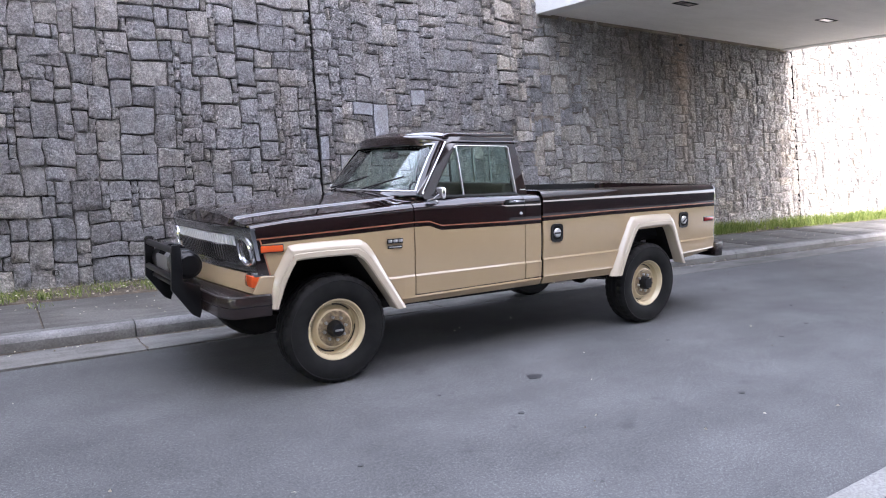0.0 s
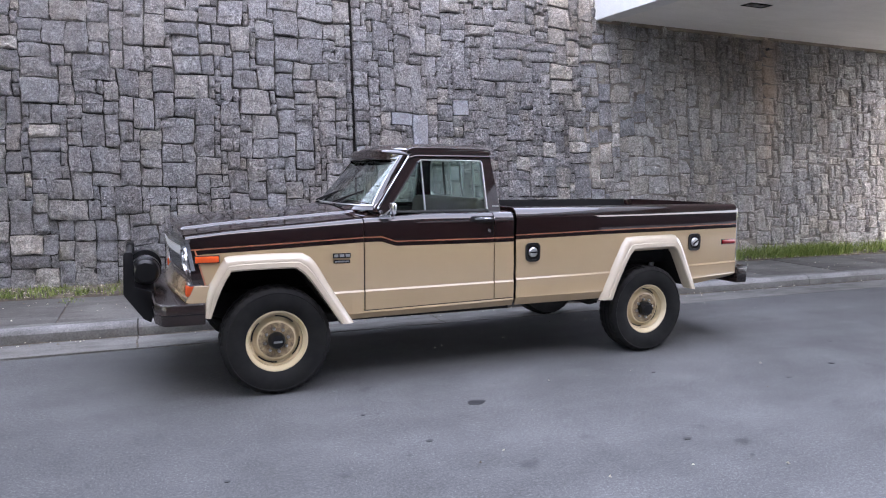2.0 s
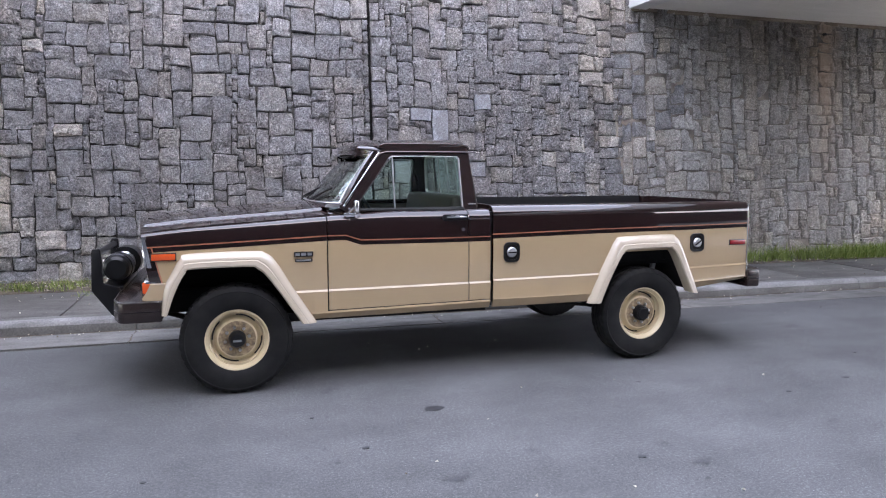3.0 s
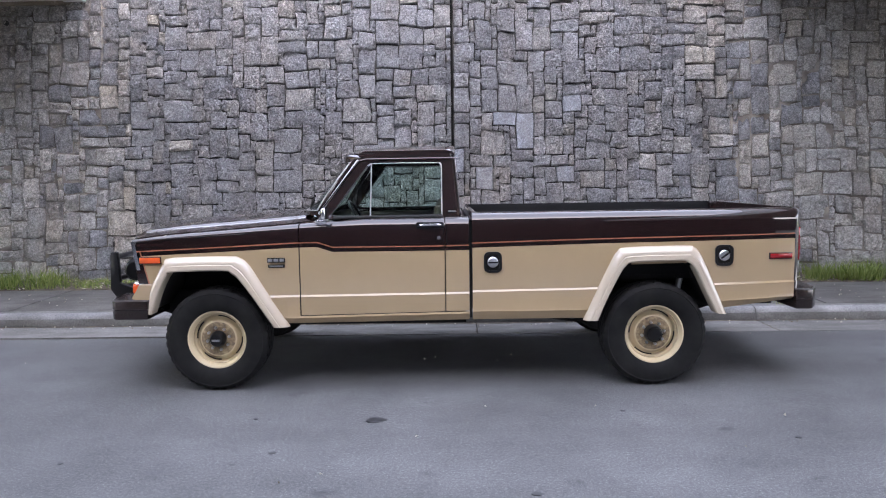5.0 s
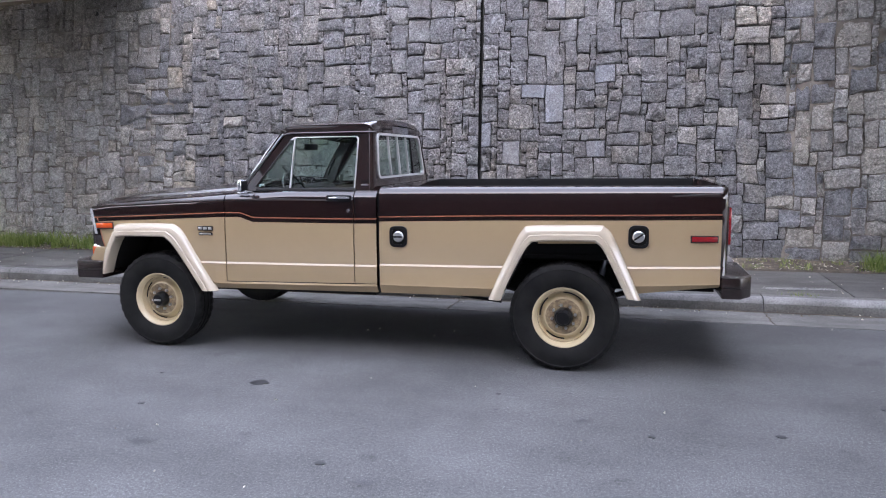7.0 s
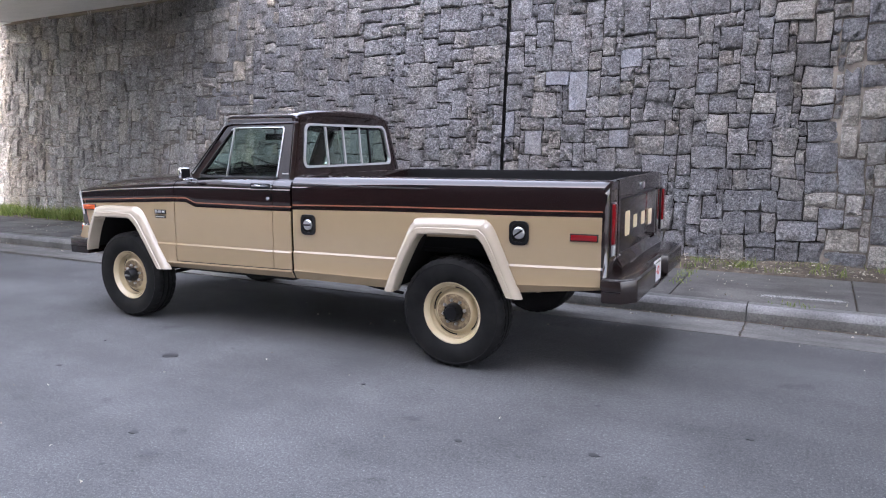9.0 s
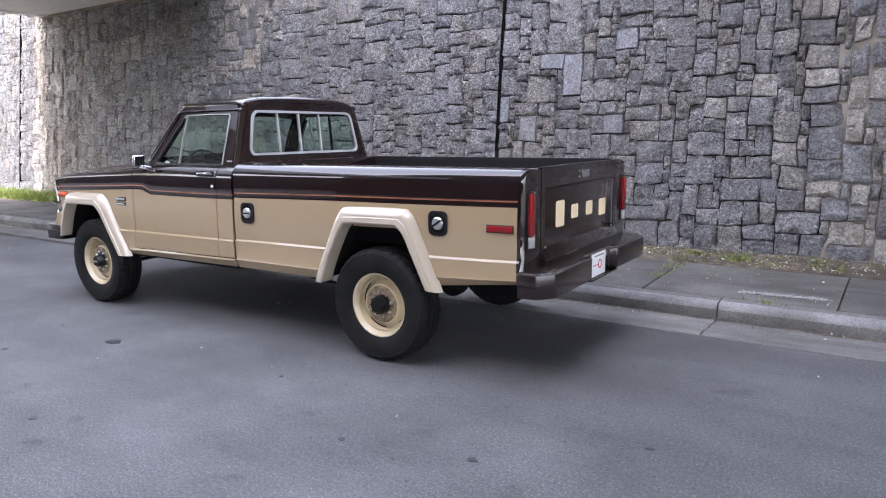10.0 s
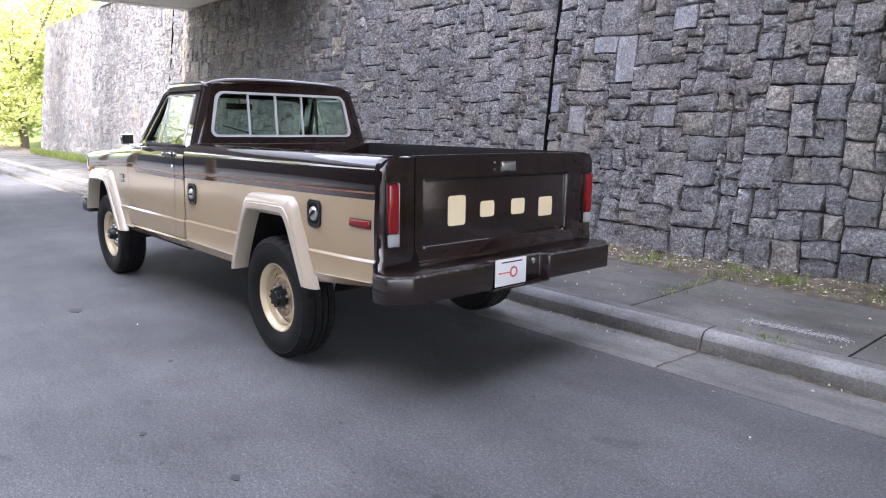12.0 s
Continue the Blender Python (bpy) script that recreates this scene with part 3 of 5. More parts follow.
for cx, cz, w, h in ((2.86, 2.21, 3, 6), (1.93, 1.78, 2, 4), (2.27, 1.56, 3, 4), (3.37, 1.62, 3, 3), (2.57, 2.38, 4, 2), (3.46, 2.57, 3, 3)):
    i, k = int((cx - X0) / CELL - w / 2), int(cz / CELL - h / 2)
    taken[i:i + w, k:k + h] = True
    placed.append((i, k, w, h, True))
rnd = random.Random(11)
for k in range(2, NZ):
    for i in range(NX):
        if taken[i, k]:
            continue
        for _ in range(40):
            w, h = rnd.choice(SIZES)
            if i + w > NX or k + h > NZ or taken[i:i + w, k:k + h].any() or any(i < s < i + w for s in SEAMS):
                continue
            break
        else:
            w = h = 1
            while k + h < NZ and h < 2 and not taken[i, k + h]:
                h += 1
        taken[i:i + w, k:k + h] = True
        placed.append((i, k, w, h, False))


def stone_mesh(i, k, w, h, sawn):
    """The corners of one stone, on the leaning face of the wall; joints wander a little, and alike for neighbours."""
    x, z = X0 + (i + w / 2) * CELL, (k + h / 2) * CELL
    sx, sz = w * CELL - 0.007, h * CELL - 0.007
    if any(abs(i - s) < 1 for s in SEAMS):
        x, sx = x + 0.012, sx - 0.024
    sv, sf = stone_shape(rnd, sx, sz, sawn)
    out = []
    for vx, vy, vz in sv:
        px, pz = x + vx, z + vz
        far = min(1, min(abs(px - (X0 + s * CELL)) for s in SEAMS) / 0.4)
        qx = px + (0.022 * noise.noise((px * 3.4, 0, pz * 3.4)) + 0.03 * noise.noise((px * 0.9, 3, pz * 0.9))) * far
        qz = pz + 0.026 * noise.noise((px * 3.1, 5, pz * 3.1)) + 0.045 * noise.noise((px * 0.8, 8, pz * 0.8))
        out.append((qx, wall_y(qz) + vy, qz))
    return out, sf


def west_top(x):
    return 4.95 if x > -17 else 4.95 - (-17 - x) * 0.055


mix = random.Random(33)
singles, heaps = [], {False: ([], []), True: ([], [])}
for st in placed:
    i, k, w, h, sawn = st
    x, z = X0 + (i + w / 2) * CELL, (k + h) * CELL
    if z > west_top(x):
        continue
    if sawn or (0.75 < x < 4.35 and z < 4.1):
        singles.append(st)
        continue
    if z > 4.3 and (-9.0 < x < -3.9 or 6.3 < x < 12.8):
        continue
    dry = x > 4.4 + 2.6 * mix.random() or -9.9 < x < -1.6 - 2.6 * mix.random()
    verts, faces = heaps[dry]
    (sv, sf), b = stone_mesh(*st), len(verts)
    verts += sv
    faces += [[b + q for q in f] for f in sf]
for dry, (verts, faces) in heaps.items():
    me = bpy.data.meshes.new("rubble")
    me.from_pydata(verts, [], faces)
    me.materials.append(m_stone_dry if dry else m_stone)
    rest = new("rubble", me)
    rest.parent = WALL
    tagged(rest, kind="stuff")


def weep_pipe(x, z):
    """A short clay pipe that drains the wall."""
    y = wall_y(z)
    part("weep_pipe", lathe([(0.028, -0.035), (0.033, -0.035), (0.036, -0.03), (0.036, 0.1), (0.028, 0.1)], 16, (x, y, z), True), m_mortar, WALL)
    part("weep_hole", lathe([(0.0, -0.025), (0.0285, -0.025), (0.0285, 0.0)], 16, (x, y, z)), m_black, WALL)


for x, z in ((-1.46, 0.35), (4.42, 0.43), (9.6, 3.83), (10.3, 0.36), (-4.4, 3.75)):
    weep_pipe(x, z)
for s in [X0 + q * CELL for q in SEAMS]:
    part("movement_joint", prism([(wall_y(0.2) - 0.03, 0.2), (wall_y(4.9) - 0.03, 4.9), (wall_y(4.9) + 0.05, 4.9), (wall_y(0.2) + 0.05, 0.2)], "x", s - 0.014, s + 0.014), m_void, WALL)
part("coping", prism([(wall_y(4.95) - 0.06, 4.95), (wall_y(4.95) + 0.5, 4.95), (wall_y(4.95) + 0.5, 5.08), (wall_y(4.95) - 0.06, 5.08)], "x", -17, -9.5), m_deck, WALL)


# ---- the two bridge decks ----
def deck(name, x0, x1, label, z=4.03):
    d = thing(name, ((x0 + x1) / 2, -2, 4.0), label, "bridge deck", kind="structure")
    part("slab", bx(x0 + 0.01, x1 - 0.01, -11.5, 7.0, z, 4.95), m_deck, d, smooth=0)
    part("bearing_strip", bx(x0 + 0.05, x1 - 0.05, wall_y(4.0) - 0.05, wall_y(4.0) + 0.4, z - 0.055, z + 0.02, 0.006), m_bearing, d)
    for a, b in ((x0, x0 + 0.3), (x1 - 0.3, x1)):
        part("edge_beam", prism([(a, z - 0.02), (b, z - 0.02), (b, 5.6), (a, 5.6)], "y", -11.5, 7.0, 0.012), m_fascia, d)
    return d


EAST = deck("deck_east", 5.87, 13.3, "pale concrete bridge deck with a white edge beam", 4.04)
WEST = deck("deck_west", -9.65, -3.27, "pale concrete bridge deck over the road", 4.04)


def soffit_drain(x, y, d):
    dr = part("drain_frame", holed([(x - 0.2, y - 0.1, 4.032), (x + 0.2, y - 0.1, 4.032), (x + 0.2, y + 0.1, 4.032), (x - 0.2, y + 0.1, 4.032)],
                                   [(x - 0.16, y - 0.06, 4.032), (x + 0.16, y - 0.06, 4.032), (x + 0.16, y + 0.06, 4.032), (x - 0.16, y + 0.06, 4.032)], (0, 0, 0.008)), m_under, d)
    part("drain_plate", bx(x - 0.158, x + 0.158, y - 0.058, y + 0.058, 4.034, 4.0395), m_steel, dr)


soffit_drain(7.4, 2.9, EAST)
soffit_drain(10.6, 2.4, EAST)
soffit_drain(-7.1, 2.9, WEST)

# tall dark block added behind the camera, out of view, to keep sun off the gap
SOUTH = thing("wall_south", (0, -14.6, 0), "tall dark wall added across the road, out of view, to block the sun", "wall", kind="structure")
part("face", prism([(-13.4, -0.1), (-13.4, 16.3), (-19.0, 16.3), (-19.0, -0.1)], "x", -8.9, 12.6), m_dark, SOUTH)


# unseen asphalt and dark walls, added to keep bright lawn out of the paint's reflections
YARD = thing("yard", (0, 0, 0), "asphalt sheet and dark walls added out of view to dull the paint's reflections", "yard", kind="structure")
part("asphalt", bx(-60, 60, -60, -6.22, -0.2, 0.06), m_asphalt, YARD)
for a, b, y in ((12.62, 60, -26.0), (-60, -8.92, -20.0)):
    part("boundary_wall", bx(a, b, y - 0.4, y, 0.0, 5.0, 0.02), m_dark, YARD)


# ---- pickup: near flank at y = 0, front axle at x = 0 ----
YC = 0.945
TRUCK = thing("pickup_truck", (1.66, YC, 0), "two-tone dark brown and tan pickup with cream wheels on the road", "pickup truck")


def lerp(xs, zs):
    return lambda x: float(np.interp(x, xs, zs))


def far_side(bm):
    """The same shape on the other flank."""
    for v in bm.verts:
        v.co.y = 2 * YC - v.co.y
    bmesh.ops.reverse_faces(bm, faces=list(bm.faces))
    return bm


def both(name, make, material, parent=TRUCK, label="", smooth=35):
    """A part on each flank."""
    return [part(name, make(), material, parent, label, smooth), part(name, far_side(make()), material, parent, label, smooth)]


# lines along the flank: (cab and front) and (bed)
cab_bottom, bed_bottom = lerp([-0.6, 0.6, 1.93], [0.51, 0.514, 0.526]), lerp([1.9, 2.8, 3.8, 4.38], [0.526, 0.526, 0.585, 0.655])
cab_crease, bed_crease = lerp([-0.6, 0.61, 1.93], [0.565, 0.572, 0.592]), lerp([1.9, 2.8, 3.8, 4.38], [0.605, 0.606, 0.66, 0.69])
cab_mold, bed_mold = lerp([-0.6, 0.49, 1.93], [0.728, 0.732, 0.741]), lerp([1.9, 2.75, 3.82, 4.38], [0.752, 0.76, 0.783, 0.797])
cab_tan = lerp([-0.6, -0.4, 0.05, 0.64, 0.79, 0.9, 1.6, 1.93], [1.04, 1.048, 1.066, 1.092, 1.093, 1.056, 1.054, 1.057])
bed_tan = lerp([1.9, 2.87, 3.69, 4.38], [1.072, 1.092, 1.102, 1.113])
cab_lo, bed_lo = lerp([-0.6, -0.39, 0.29, 0.73, 1.17, 1.93], [1.135, 1.16, 1.193, 1.212, 1.215, 1.214]), lerp([1.9, 4.38], [1.238, 1.26])
cab_hi, bed_hi = lerp([-0.6, -0.3, 0.25, 0.61, 1.15, 1.93], [1.165, 1.198, 1.236, 1.264, 1.3, 1.298]), lerp([1.9, 4.38], [1.328, 1.332])


def shoulder(lo, hi, t):
    """One line of the rounded shoulder, upright below and nearly level on top."""
    return lambda x: lo(x) + (hi(x) - lo(x)) * t, lambda x: 0.0125 + 0.7 * (hi(x) - lo(x)) * (1 - math.sqrt(max(0.0, 1 - (0.985 * t) ** 2))) / 0.827


def flank_rows(bottom, crease, mold, tan, lo, hi, low):
    rows = []
    if low:
        rows = [(bottom, 0.03), (lambda x: crease(x) - 0.014, -0.002), (crease, 0.003)]
    else:
        rows = [(lambda x: crease(x) + 0.006, 0.003)]
    rows += [(lambda x: mold(x) - 0.014, -0.003), (mold, 0.0075), (lambda x: (mold(x) + tan(x)) / 2, 0.004), (tan, 0.01),
             (lambda x: tan(x) + 0.031, 0.011), (lambda x: tan(x) + 0.04, 0.011), (lambda x: lo(x) - 0.012, 0.011), (lo, 0.0125),
             *[shoulder(lo, hi, t) for t in (0.2, 0.4, 0.58, 0.74, 0.87, 0.95, 1.0)], (lambda x: hi(x) + 0.006, 0.135)]
    return rows


CAB_ROWS = (cab_bottom, cab_crease, cab_mold, cab_tan, cab_lo, cab_hi)
BED_ROWS = (bed_bottom, bed_crease, bed_mold, bed_tan, bed_lo, bed_hi)


def in_poly(x, z, poly):
    inside = False
    for (x0, z0), (x1, z1) in zip(poly, poly[1:] + poly[:1]):
        if (z0 > z) != (z1 > z) and x < x0 + (z - z0) / (z1 - z0) * (x1 - x0):
            inside = not inside
    return inside


def cut(bm, p, q, where):
    """Slices the faces of one region along a line of the flank."""
    d = Vector((q[0] - p[0], 0, q[1] - p[1]))
    fs = [f for f in bm.faces if where(f.calc_center_median())]
    bmesh.ops.bisect_plane(bm, geom=list({v for f in fs for v in f.verts}) + list({e for f in fs for e in f.edges}) + fs, dist=1e-5, plane_co=(p[0], 0, p[1]), plane_no=(-d.z, 0, d.x))


def flank(x0, x1, lines, low=True, arch=None, nose=False, step=0.09, top=99):
    """A body panel between two stations, with an opening for the wheel, coloured in two tones."""
    rows = flank_rows(*lines, low)[:top]
    n = max(2, int((x1 - x0) / step) + 1)
    xs = sorted(set([round(float(x), 4) for x in np.linspace(x0, x1, n)] + [x for x in (0.64, 0.79, 0.9) if x0 < x < x1]))
    bm = grid([[(x, y(x) if callable(y) else y, zf(x)) for zf, y in rows] for x in xs])
    tan = lines[3]
    if arch:
        for p, q in zip(arch, arch[1:] + arch[:1]):
            cut(bm, p, q, lambda c: c.z < 1.0 and min(a[0] for a in arch) - 0.1 < c.x < max(a[0] for a in arch) + 0.1)
        bmesh.ops.delete(bm, geom=[f for f in bm.faces if in_poly(f.calc_center_median().x, f.calc_center_median().z, arch)], context="FACES")
    if nose:
        edge = [(-0.602, 1.15), (-0.566, 0.841)]
        side = lambda x, z, o: x - (edge[0][0] + o[0] + (1.15 - z) / 0.309 * (0.036 + o[1]))
        ahead = lambda c: c.x < -0.42 and c.z > 0.79
        cut(bm, *edge, ahead)
        cut(bm, (-0.554, 1.1), (-0.487, 0.83), ahead)
        cut(bm, (-0.544, 1.1), (-0.477, 0.83), ahead)
        cut(bm, (-0.7, 0.834), (0.7, 0.834), lambda c: c.x < -0.38 and 0.7 < c.z < 0.95)
        low_front = lambda c: c.x < -0.43 and c.z < 0.834
        bmesh.ops.delete(bm, geom=[f for f in bm.faces if low_front(f.calc_center_median()) or side(f.calc_center_median().x, f.calc_center_median().z, (0, 0)) < 0], context="FACES")
    else:
        thick(bm, 0.012)
    for f in bm.faces:
        c = f.calc_center_median()
        k = c.z - tan(c.x)
        f.material_index = 0 if k < 0.0005 else 2 if 0.031 < k < 0.0395 else 1
        if nose and c.z > 0.8 and k < 0.0305:
            u = c.x - (-0.554 + (1.1 - c.z) / 0.27 * 0.067)
            f.material_index = 1 if u < 0.0 else 2 if u < 0.01 else f.material_index
    if nose:
        skinned(bm, (0, 0.01, -0.003))
    return bm


TONES = [m_tan, m_brown, m_orange]
FRONT_IN = [(-0.455, 0.61), (-0.41, 0.74), (-0.365, 0.84), (-0.325, 0.902), (-0.28, 0.926), (0.09, 0.931), (0.15, 0.913), (0.21, 0.86), (0.31, 0.72), (0.455, 0.5)]
FRONT_OUT = [(-0.5, 0.61), (-0.474, 0.79), (-0.425, 0.89), (-0.365, 0.99), (-0.3, 1.028), (0.12, 1.034), (0.208, 1.018), (0.28, 0.955), (0.4, 0.755), (0.565, 0.495)]
REAR_IN = [(2.885, 0.52), (2.94, 0.66), (3.04, 0.86), (3.09, 0.93), (3.15, 0.953), (3.5, 0.96), (3.55, 0.95), (3.6, 0.9), (3.68, 0.74), (3.765, 0.565)]
REAR_OUT = [(2.785, 0.515), (2.86, 0.69), (2.98, 0.94), (3.035, 1.03), (3.11, 1.06), (3.54, 1.068), (3.61, 1.053), (3.665, 0.99), (3.76, 0.78), (3.86, 0.55)]


def arch_cut(loop):
    return [(loop[0][0] - 0.02, 0.3)] + [(x, z + 0.015) for x, z in loop] + [(loop[-1][0] + 0.08, 0.3)]


both("front_fender", lambda: flank(-0.61, 0.647, CAB_ROWS, arch=arch_cut(FRONT_IN), nose=True), TONES)
doors = both("door", lambda: flank(0.656, 1.742, CAB_ROWS, low=False), TONES)
both("rocker_panel", lambda: flank(0.47, 1.925, CAB_ROWS, top=3), TONES)
both("cab_corner", lambda: flank(1.75, 1.925, CAB_ROWS, low=False), TONES)
bed_sides = both("bed_side", lambda: flank(1.95, 4.335, BED_ROWS, arch=arch_cut(REAR_IN)), TONES)


def flare(inner, outer):
    """A moulded wheel-arch lip that stands proud of the flank."""
    def mix(t, y):
        return [(a[0] + (b[0] - a[0]) * t, y, a[1] + (b[1] - a[1]) * t) for a, b in zip(outer, inner)]
    def dense(row):
        pts = [Vector(p) for p in row]
        out = []
        for i in range(len(pts) - 1):
            p0, p1, p2, p3 = pts[max(i - 1, 0)], pts[i], pts[i + 1], pts[min(i + 2, len(pts) - 1)]
            for s in range(4):
                t = s / 4
                out.append(0.5 * ((2 * p1) + (p2 - p0) * t + (2 * p0 - 5 * p1 + 4 * p2 - p3) * t * t + (3 * p1 - p0 - 3 * p2 + p3) * t ** 3))
        return out + [pts[-1]]
    rows = [mix(-0.02, 0.015), mix(0.0, -0.004), mix(0.12, -0.026), mix(0.3, -0.043), mix(0.5, -0.05), mix(0.56, -0.05), mix(0.6, -0.058), mix(0.9, -0.062), mix(1.0, -0.055), mix(1.03, -0.03), mix(1.02, 0.05)]
    bm = grid([dense(r) for r in rows])
    return thick(bm, 0.006)


both("front_flare", lambda: flare(FRONT_IN, FRONT_OUT), m_flare, label="pale tan moulded wheel-arch flare")
both("rear_flare", lambda: flare(REAR_IN, REAR_OUT), m_flare, label="pale tan moulded wheel-arch flare")


def liner(inner):
    """The dark wheel house behind an arch."""
    loop = [(x - 0.02 * (i == 0) + 0.02 * (i == len(inner) - 1), z + 0.025) for i, (x, z) in enumerate(inner)]
    bm = grid([[(x, y, z) for x, z in loop] for y in (0.03, 0.25, 0.46)])
    bm.faces.new([bm.verts.new((x, 0.46, z)) for x, z in loop])
    return thick(bm, 0.008)


both("wheel_house", lambda: liner(FRONT_IN), m_under)
both("wheel_house", lambda: liner(REAR_IN), m_under)


def round_rect(cx, cz, w, h, r, n=5):
    pts = []
    for sx, sz, a0 in ((1, 1, 0), (-1, 1, 90), (-1, -1, 180), (1, -1, 270)):
        for k in range(n):
            a = radians(a0 + 90 * k / (n - 1))
            pts.append((cx + sx * (w / 2 - r) + r * math.cos(a), cz + sz * (h / 2 - r) + r * math.sin(a)))
    return pts


# door furniture
def door_handle(d, s):
    y = 0.02 if s == 0 else 2 * YC - 0.02
    q = -1 if s == 0 else 1
    h = part("door_handle", join(tube([(1.56, y, 1.246), (1.565, y + q * 0.03, 1.25), (1.6, y + q * 0.04, 1.252), (1.69, y + q * 0.04, 1.252), (1.715, y + q * 0.028, 1.25), (1.72, y, 1.246)], 0.009, 8),
                                 bx(1.54, 1.575, y - 0.012, y + 0.012, 1.236, 1.262, 0.006), bx(1.7, 1.745, y - 0.014, y + 0.014, 1.234, 1.264, 0.006)), m_chrome, d, "chrome door handle")
    lo = lathe([(0.0, -0.006), (0.013, -0.006), (0.016, 0.0), (0.016, 0.012)], 16, (1.702, y - 0.008 if s == 0 else y, 1.151))
    part("door_lock", lo, m_chrome, d, "round chrome key lock")
    part("handle_recess", prism(round_rect(1.635, 1.248, 0.205, 0.044, 0.015), "y", *sorted((y + q * 0.02, y + q * 0.004))), m_black, d)
    part("belt_seal", bx(0.9, 1.735, *sorted((y - q * 0.062, y - q * 0.082)), 1.3, 1.315, 0.003), m_seal, d)


door_handle(doors[0], 0)
door_handle(doors[1], 1)


def badge(y, q):
    b = part("fender_badge", join(bx(0.41, 0.545, *sorted((y, y + q * 0.008)), 0.982, 1.018, 0.002), bx(0.415, 0.54, *sorted((y, y + q * 0.005)), 0.944, 0.968, 0.002)), m_black, TRUCK, "small chrome and black badge")
    for i, (x0, x1) in enumerate(((0.418, 0.45), (0.46, 0.495), (0.505, 0.537))):
        part("badge_bar", bx(x0, x1, *sorted((y + q * 0.006, y + q * 0.011)), 0.99, 1.01, 0.002), m_steel, b)
    part("badge_bar", bx(0.425, 0.53, *sorted((y + q * 0.003, y + q * 0.008)), 0.951, 0.96, 0.001), m_steel, b)


badge(0.006, -1)
badge(2 * YC - 0.006, 1)


def fuel_filler(cx, cz, tilt):
    """A black recessed filler pocket with a bright cap."""
    o, i = round_rect(cx, cz, 0.136, 0.158, 0.04), round_rect(cx, cz, 0.098, 0.12, 0.03)
    f = part("fuel_filler", holed([(x, -0.006, z) for x, z in o], [(x, -0.004, z) for x, z in i], (0, 0.02, 0)), m_black, TRUCK, "black fuel filler surround with a bright cap")
    part("pocket", prism(i, "y", 0.0, 0.01), m_under, f)
    part("fuel_cap", lathe([(0.0, -0.012), (0.034, -0.012), (0.04, -0.006), (0.041, 0.012)], 28, (cx, -0.002, cz)), m_steel, f, "round bright fuel cap")
    g = bx(cx - 0.036, cx + 0.036, -0.026, -0.012, cz - 0.006, cz + 0.006, 0.003)
    bmesh.ops.rotate(g, verts=list(g.verts), cent=(cx, 0, cz), matrix=Matrix.Rotation(radians(tilt), 3, "Y"))
    part("cap_grip", g, m_black if tilt < 5 else m_steel, f)


fuel_filler(2.103, 0.963, 0)
fuel_filler(3.834, 0.992, -35)


def side_marker(x0, x1, z0, z1, m, label):
    for y, q in ((0.008, -1), (2 * YC - 0.008, 1)):
        b = part("side_marker", bx(x0 - 0.006, x1 + 0.006, *sorted((y, y + q * 0.006)), z0 - 0.006, z1 + 0.006, 0.003), m_black, TRUCK, label)
        part("marker_lens", bx(x0, x1, *sorted((y + q * 0.004, y + q * 0.018)), z0, z1, 0.006), m, b)


side_marker(-0.545, -0.39, 0.988, 1.032, m_amber, "amber front side marker lamp")
side_marker(4.168, 4.31, 0.962, 1.0, m_red, "red rear side marker lamp")


# ---- bonnet and front ----
def front_x(y):
    """The bowed line of the front, from flank to flank."""
    return float(np.interp(y, [0.0, 0.15, 0.3, 0.45, 0.6, 0.78, 0.945, 1.15, 1.3, 1.5, 1.65, 1.75, 1.85, 1.89], [-0.605, -0.622, -0.639, -0.657, -0.673, -0.687, -0.697, -0.704, -0.706, -0.705, -0.697, -0.685, -0.666, -0.655]))


def bonnet_z(x, y):
    e = abs(y - YC)
    edge = cab_hi(x) + 0.012
    crown = 0.068 * (1 - (e / 0.82) ** 2)
    t = min(1, max(0, (0.665 - e) / 0.03))
    t = t * t * (3 - 2 * t)
    r = min(1, max(0, (x - front_x(y) - 0.012) / 0.03))
    return edge + crown + 0.013 * t * r * r * (3 - 2 * r)


ys = [0.105, 0.13, 0.2, 0.26, 0.28, 0.286, 0.292, 0.298, 0.304, 0.312, 0.34, 0.4, 0.55, 0.75, YC]
ys = ys + [2 * YC - y for y in ys[-2::-1]]
rows = []
for t in (0.0, 0.01, 0.02, 0.032, 0.045, 0.08, 0.14, 0.24, 0.4, 0.55, 0.7, 0.82, 0.92, 1.0):
    rows.append([(x, y, bonnet_z(x, y)) for x, y in ((front_x(y) * (1 - t) + 0.58 * t, y) for y in ys)])
lip = [(p[0] + 0.012, p[1], min(p[2] - 0.03, 1.149)) for p in rows[0]]
bonnet = part("bonnet", thick(grid([lip] + rows), 0.012), m_brown, TRUCK, "glossy dark brown bonnet with a raised centre", 40)
rows = [[(x, y, bonnet_z(0.58, y) + (x - 0.58) * 0.12) for y in ys] for x in (0.585, 0.65, 0.72, 0.86)]
cowl = part("cowl", thick(grid(rows), 0.01), m_brown, TRUCK, "", 50)
part("cowl_vent", bx(0.6, 0.66, 0.5, 1.37, 1.312, 1.345, 0.005), m_black, cowl)


def wiper(y):
    w = part("wiper", join(tube([(0.6, y, 1.345), (0.63, y - 0.1, 1.375), (0.69, y - 0.26, 1.43)], 0.006, 6), tube([(0.61, y + 0.02, 1.368), (0.665, y - 0.24, 1.42), (0.735, y - 0.46, 1.47)], 0.007, 6)), m_black, TRUCK)
    return w


wiper(0.75)
wiper(1.35)

def face_x(y, z):
    """The leaning, bowed front face."""
    return front_x(y) + 0.006 + (1.14 - z) * 0.17


